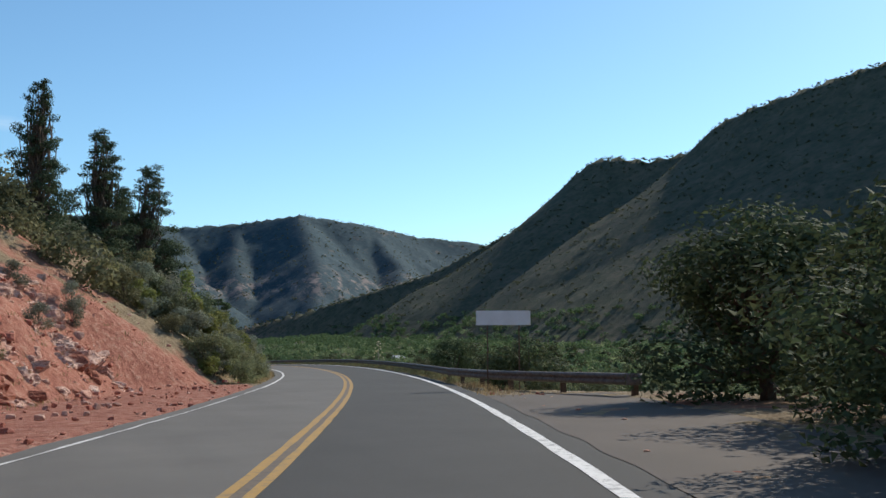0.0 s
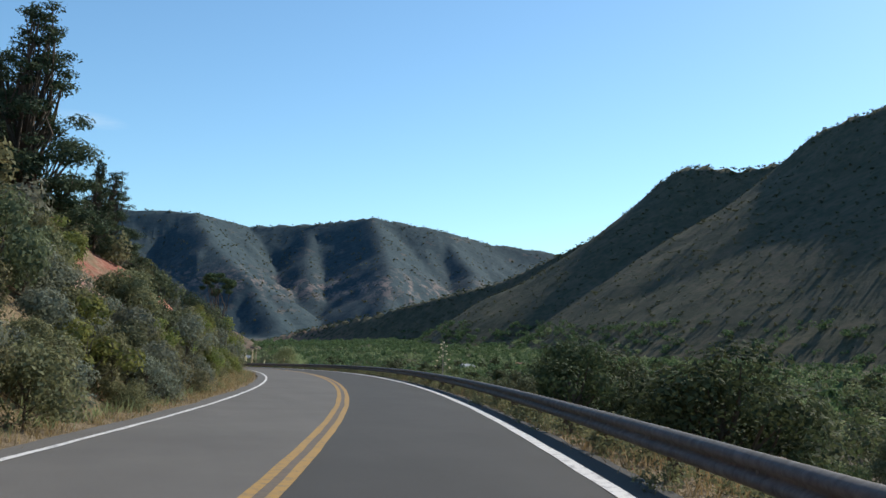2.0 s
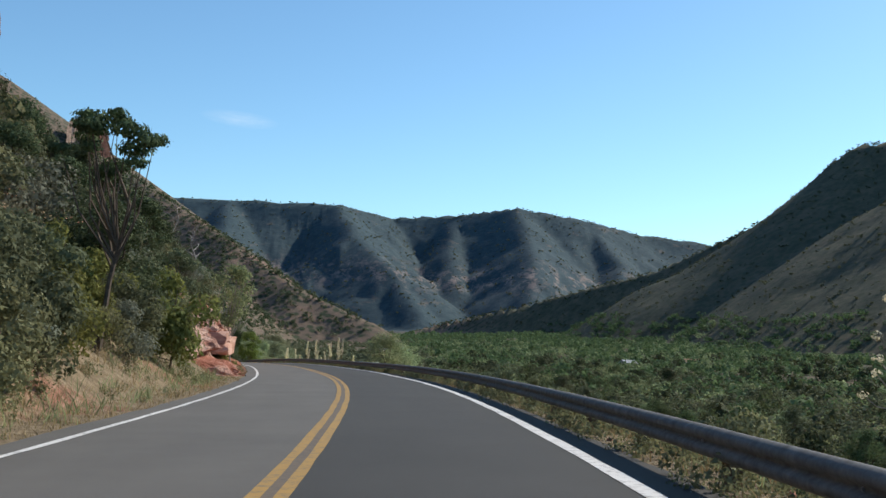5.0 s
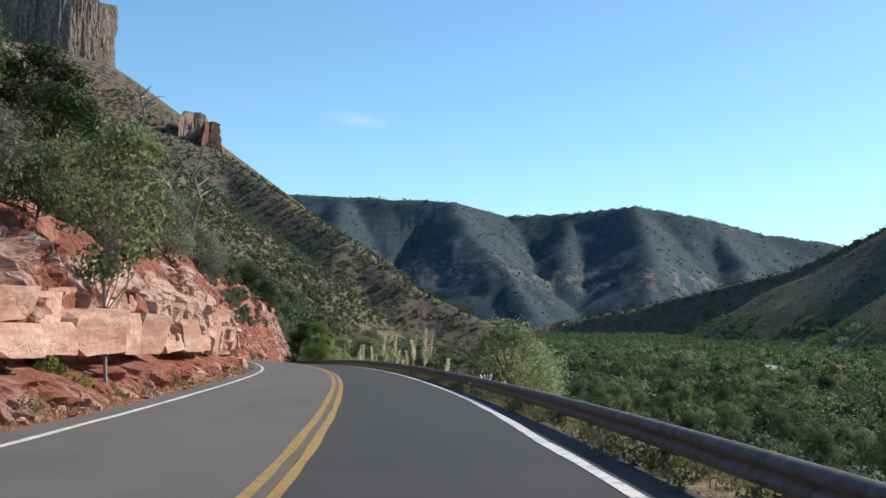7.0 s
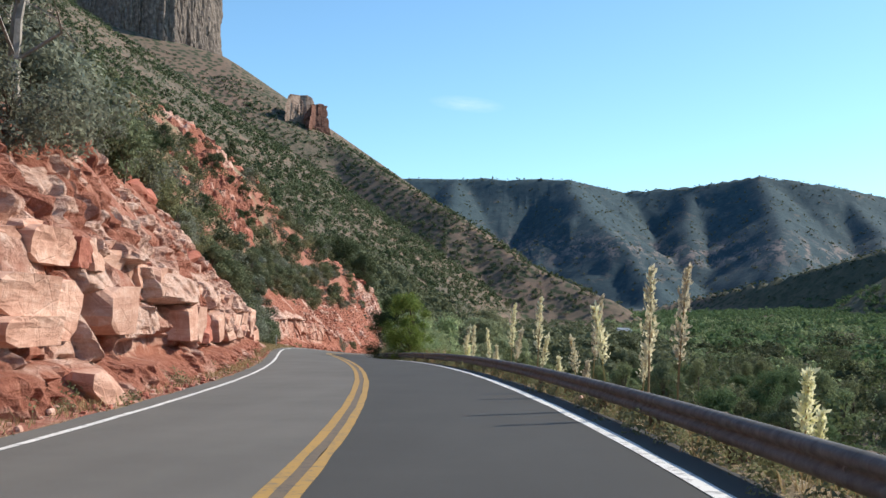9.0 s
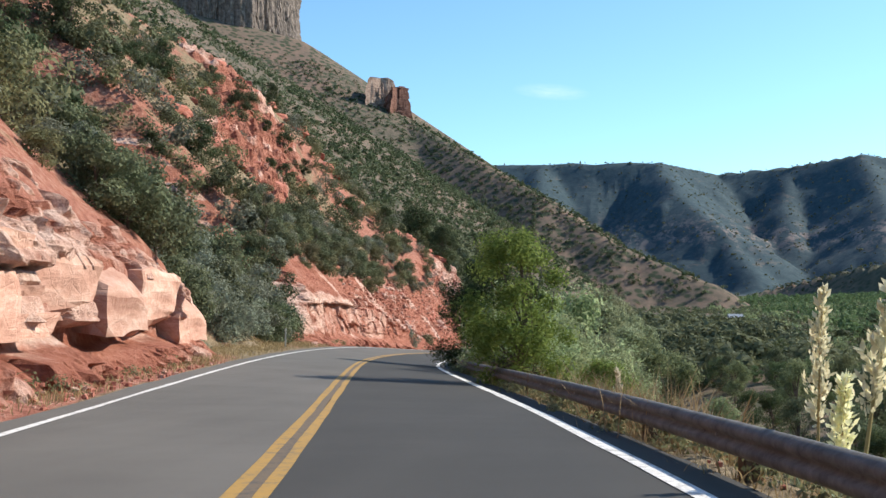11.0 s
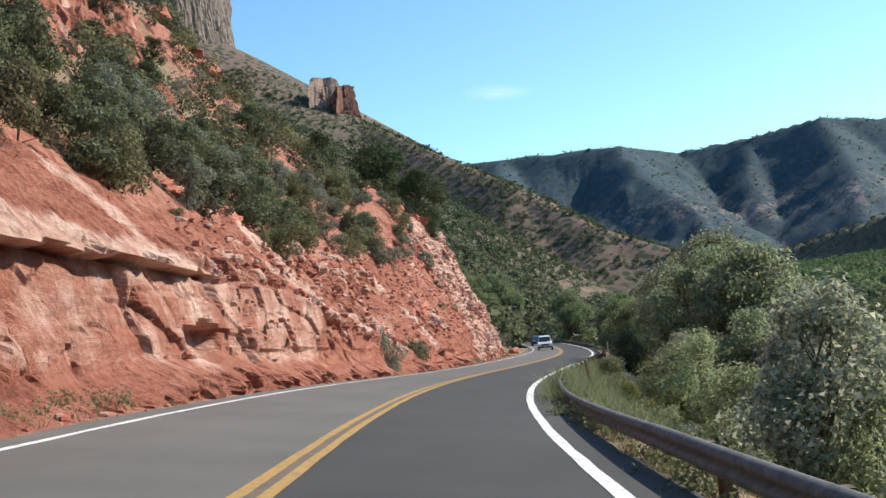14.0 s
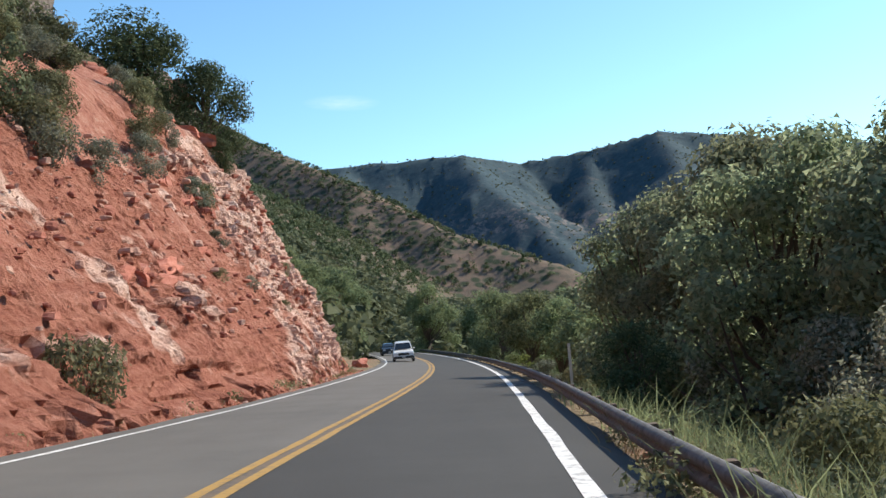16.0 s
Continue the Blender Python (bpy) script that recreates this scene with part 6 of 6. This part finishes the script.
def cactus(seed):
    rg = np.random.default_rng(seed)
    th_ = tagged(new("prickly_pear"), "clump of pale green prickly pear cactus pads", "cactus", "cacti behind the rail")
    tops = [(Vector((rg.normal() * .2, rg.normal() * .2, 0)), rg.uniform(0, 3.1)) for _ in range(5)]
    for lvl in range(4):
        nxt = []
        for p, a in tops:
            for _ in range(1 if lvl == 0 else (rg.integers(1, 3) if lvl < 3 else 1)):
                a2 = a + rg.normal() * .6
                tilt = rg.normal() * .35
                up = Vector((math.sin(tilt) * math.cos(a2), math.sin(tilt) * math.sin(a2), math.cos(tilt)))
                nrm = Vector((-math.sin(a2), math.cos(a2), 0))
                side = up.cross(nrm).normalized()
                h, w = rg.uniform(.17, .25), rg.uniform(.11, .15)
                V, F = [], []
                N = 10
                for sgn in (-1, 1):
                    for rr, th2 in ((1, .35), (.6, 1.0)):
                        for j in range(N):
                            g = 2 * math.pi * j / N
                            V.append(p + up * (h * .5 + math.cos(g) * h * .55 * rr) + side * (math.sin(g) * w * .55 * rr * (1 + .15 * math.cos(g))) + nrm * (sgn * .022 * th2))
                    V.append(p + up * h * .5 + nrm * (sgn * .024))
                for b in (0, 2 * N + 1):
                    for j in range(N):
                        j2 = (j + 1) % N
                        F.append((b + j, b + j2, b + N + j2, b + N + j))
                        F.append((b + N + j, b + N + j2, b + 2 * N))
                for j in range(N):
                    F.append((j, (j + 1) % N, 2 * N + 1 + (j + 1) % N, 2 * N + 1 + j))
                part("pad", mesh_of("pad", V, F, [M_PAD], True), th_)
                nxt.append((p + up * h * .95, a2))
        tops = nxt
    return th_


M_PAD = plain_material("cactus_pad", (.42, .46, .33), .6, 0, .3, 8)
CACT = [cactus(730), cactus(731)]
first(CACT[0], 182.4, 4.95, .8); first(CACT[1], 172.8, 4.95, .9)
for y, d, s in ((174.2, 5.0, .8), (181.3, 5.0, .75), (169.6, 5.0, .8), (183.3, 5.1, .7), (160, 5.4, .8), (155.6, 5.6, 1.0), (156.9, 6.0, 1.0)):
    place(CACT[int(y) % 2], y, d, s)


def snag(seed, h, label):
    rg = np.random.default_rng(seed)
    th_ = tagged(new("dead_tree"), label, "dead tree")
    V, F = [], []
    pts = [(0, 0, -.2)] + [(rg.normal() * .05 * k, rg.normal() * .05 * k, h * k / 5) for k in range(1, 6)]
    tube(V, F, pts, [.11 * (1 - .16 * k) for k in range(6)], 6)
    part("trunk", mesh_of("trunk", V, F, [M_DEAD]), th_)
    for k in range(14):
        f = rg.uniform(.25, .98)
        a = rg.uniform(0, 6.28)
        i = int(f * 5)
        p0 = Vector(pts[i]).lerp(Vector(pts[min(i + 1, 5)]), f * 5 - i)
        ln = h * .32 * (1.1 - f) + .25
        p1 = p0 + Vector((math.cos(a), math.sin(a), .25 + .5 * rg.random())) * ln * .6
        p2 = p1 + Vector((math.cos(a + rg.normal() * .5), math.sin(a + rg.normal() * .5), .5)) * ln * .5
        V, F = [], []
        tube(V, F, [p0, p1, p2], [.032, .022, .006], 4)
        for _ in range(3):
            q = p1.lerp(p2, rg.random())
            tube(V, F, [q, q + Vector(rg.normal(size=3)) * ln * .22], [.011, .003], 3)
        part("branch", mesh_of("branch", V, F, [M_DEAD]), th_)
    return th_


SN = snag(740, 4.2, "bare dead tree with broken branches on the slope")
first(SN, 208.5, -10.2, 1.25)
place(SN, 187.6, -9.8, 1.25); place(SN, 200.2, -7.9, 1.3); place(SN, 224, -12.5, .9); place(SN, 122, -17, 1.1); place(SN, 362, 14, 1.6); place(SN, 356, 11.5, 1.4)


# ---- houses in the valley ----
def house(x, y, w, dp, h, turn, wall, roof, label):
    hs = tagged(new("house"), label, "house")
    hs.matrix_world = Matrix.LocRotScale((x, y, gz(x, y) - .3), Euler((0, 0, turn)), None)
    part("wall", box_mesh("wall", w, dp, h, wall, .03), hs)
    rise = dp * .28
    V = [(-w / 2 - .4, -dp / 2 - .4, h - .1), (w / 2 + .4, -dp / 2 - .4, h - .1), (w / 2 + .4, dp / 2 + .4, h - .1), (-w / 2 - .4, dp / 2 + .4, h - .1), (-w / 2 - .4, 0, h + rise), (w / 2 + .4, 0, h + rise)]
    part("roof", mesh_of("roof", V, [(0, 1, 5, 4), (2, 3, 4, 5), (0, 4, 3), (1, 2, 5), (3, 2, 1, 0)], [roof]), hs)
    for k in (-.3, 0.05, .3):
        wd = part("door" if k == 0.05 else "window", box_mesh("opening", 1.0, .06, 2.0 if k == 0.05 else 1.1, M_PANE, .01), hs)
        wd.location = (w * k, -dp / 2 - .02, .3 if k == 0.05 else 1.1)
    return hs


M_PANE = plain_material("window_glass", (.05, .06, .07), .1, 0, .1, 2, .6)
M_WALLW = plain_material("white_siding", (.72, .70, .66), .7, 0, .08, 2)
M_ROOFW = plain_material("pale_metal_roof", (.36, .38, .40), .45, .3, .1, 2)
M_ROOFR = plain_material("red_brown_roof", (.34, .16, .11), .7, 0, .2, 2)
house(151, 533, 6, 5, 3.0, .3, M_WALLW, M_ROOFW, "white house with pale metal roof among valley trees")
house(182, 545, 5.5, 4.5, 2.6, -.2, M_WALLW, M_ROOFR, "small house with red-brown roof among valley trees")
house(60, 700, 6, 5, 2.8, .1, M_WALLW, M_ROOFW, "small white house at the foot of the slope")


# ---- oncoming vehicles ----
M_CARW = plain_material("white_car_paint", (.78, .78, .77), .25, 0, .03, 2, .6)
M_CARD = plain_material("dark_car_paint", (.03, .04, .06), .25, 0, .1, 2, .6)
M_GLASS = plain_material("car_glass", (.02, .025, .03), .08, 0, .1, 2, .7)
M_TYRE = plain_material("tyre_rubber", (.02, .02, .02), .9, 0, .2, 9)
M_RIM = plain_material("wheel_metal", (.45, .45, .46), .35, .8, .1, 9)
M_LAMP = plain_material("headlight_glass", (.75, .76, .78), .15, .1, .05, 9, .7)
M_GRILL = plain_material("grille_black", (.03, .03, .03), .5, 0, .2, 9)
M_PLATE = plain_material("plate_metal", (.55, .55, .52), .5, 0, .05, 9)


def car(y, d, paint, label, hgt=1.78, wid=1.9, length=4.6):
    """A vehicle that faces the camera: its nose points along -y."""
    c = tagged(new("car"), label, "car")
    c.matrix_world = Matrix.Translation(at_road(y, d, .01)) @ Euler((0, 0, float(rth(y)))).to_matrix().to_4x4()
    w = wid / 2
    side = [(-length / 2, .35), (-length / 2, .75), (-length / 2 + .15, .95), (-length * .2, 1.08), (length / 2 - .1, 1.08), (length / 2, .85), (length / 2, .35)]
    cab = [(-length * .22, 1.06), (-length * .06, hgt - .04), (length * .05, hgt), (length * .36, hgt - .03), (length * .44, 1.06)]

    def loft(nm, line, w0, w1, mat, z0, z1):
        bm = bmesh.new()
        ring = []
        for s in (-1, 1):
            ring.append([bm.verts.new((s * (w0 + (w1 - w0) * (z - z0) / max(.01, z1 - z0)), yy, z)) for yy, z in line])
        bm.faces.new(ring[0][::-1])
        bm.faces.new(ring[1])
        for i in range(len(line)):
            j = (i + 1) % len(line)
            bm.faces.new((ring[0][i], ring[0][j], ring[1][j], ring[1][i]))
        bmesh.ops.recalc_face_normals(bm, faces=bm.faces)
        bmesh.ops.bevel(bm, geom=bm.edges[:], offset=.05, segments=2, affect='EDGES')
        me = bpy.data.meshes.new(nm)
        bm.to_mesh(me)
        bm.free()
        me.materials.append(mat)
        return me

    body = part("body", loft("body", side, w, w - .06, paint, .35, 1.08), c)
    part("cabin", loft("cabin", cab, w - .08, w - .28, paint, 1.06, hgt), c)
    ws = part("windscreen", mesh_of("windscreen", [(-w + .2, -length * .215, 1.13), (w - .2, -length * .215, 1.13), (w - .32, -length * .09, hgt - .14), (-w + .32, -length * .09, hgt - .14)], [(0, 1, 2, 3)], [M_GLASS]), c, "dark windscreen")
    ws.location = (0, -.055, .03)
    ws.modifiers.new("thick", 'SOLIDIFY').thickness = .01
    for s in (-1, 1):
        sw = part("side_window", mesh_of("side_window", [(s * (w - .085), -length * .15, 1.15), (s * (w - .085), length * .36, 1.15), (s * (w - .23), length * .31, hgt - .16), (s * (w - .23), -length * .04, hgt - .16)], [(0, 1, 2, 3)], [M_GLASS]), c)
        sw.location = (s * .02, 0, 0)
        sw.modifiers.new("thick", 'SOLIDIFY').thickness = .01
        hl = part("headlight", box_mesh("headlight", .36, .08, .17, M_LAMP, .03), c)
        hl.location = (s * (w - .28), -length / 2 + .02, .70)
        mr = part("mirror", box_mesh("mirror", .18, .1, .14, paint, .03), c)
        mr.location = (s * (w + .06), -length * .14, 1.1)
        for yy in (-length * .32, length * .3):
            V, F = [], []
            tube(V, F, [(-.11, 0, 0), (-.1, 0, 0), (.1, 0, 0), (.11, 0, 0)], [.28, .34, .34, .28], 18)
            whl = part("wheel", mesh_of("wheel", V, F + [tuple(range(17, -1, -1)), tuple(range(54, 72))], [M_TYRE]), c)
            whl.location = (s * (w - .1), yy, .34)
            V, F = [], []
            tube(V, F, [(-.12, 0, 0), (.12, 0, 0)], [.2, .2], 14)
            part("rim", mesh_of("rim", V, F + [tuple(range(13, -1, -1)), tuple(range(14, 28))], [M_RIM]), whl)
    g = part("grille", box_mesh("grille", .95, .05, .2, M_GRILL, .02), c)
    g.location = (0, -length / 2 - .005, .66)
    bp = part("bumper", box_mesh("bumper", wid - .1, .14, .2, M_GRILL, .04), c)
    bp.location = (0, -length / 2 - .02, .38)
    pt = part("number_plate", box_mesh("number_plate", .32, .015, .15, M_PLATE, .004), c)
    pt.location = (0, -length / 2 - .1, .44)
    return c


car(415, -1.9, M_CARW, "white SUV coming round the bend")
car(452, -1.8, M_CARD, "dark blue car following at a distance", 1.5, 1.8, 4.4)
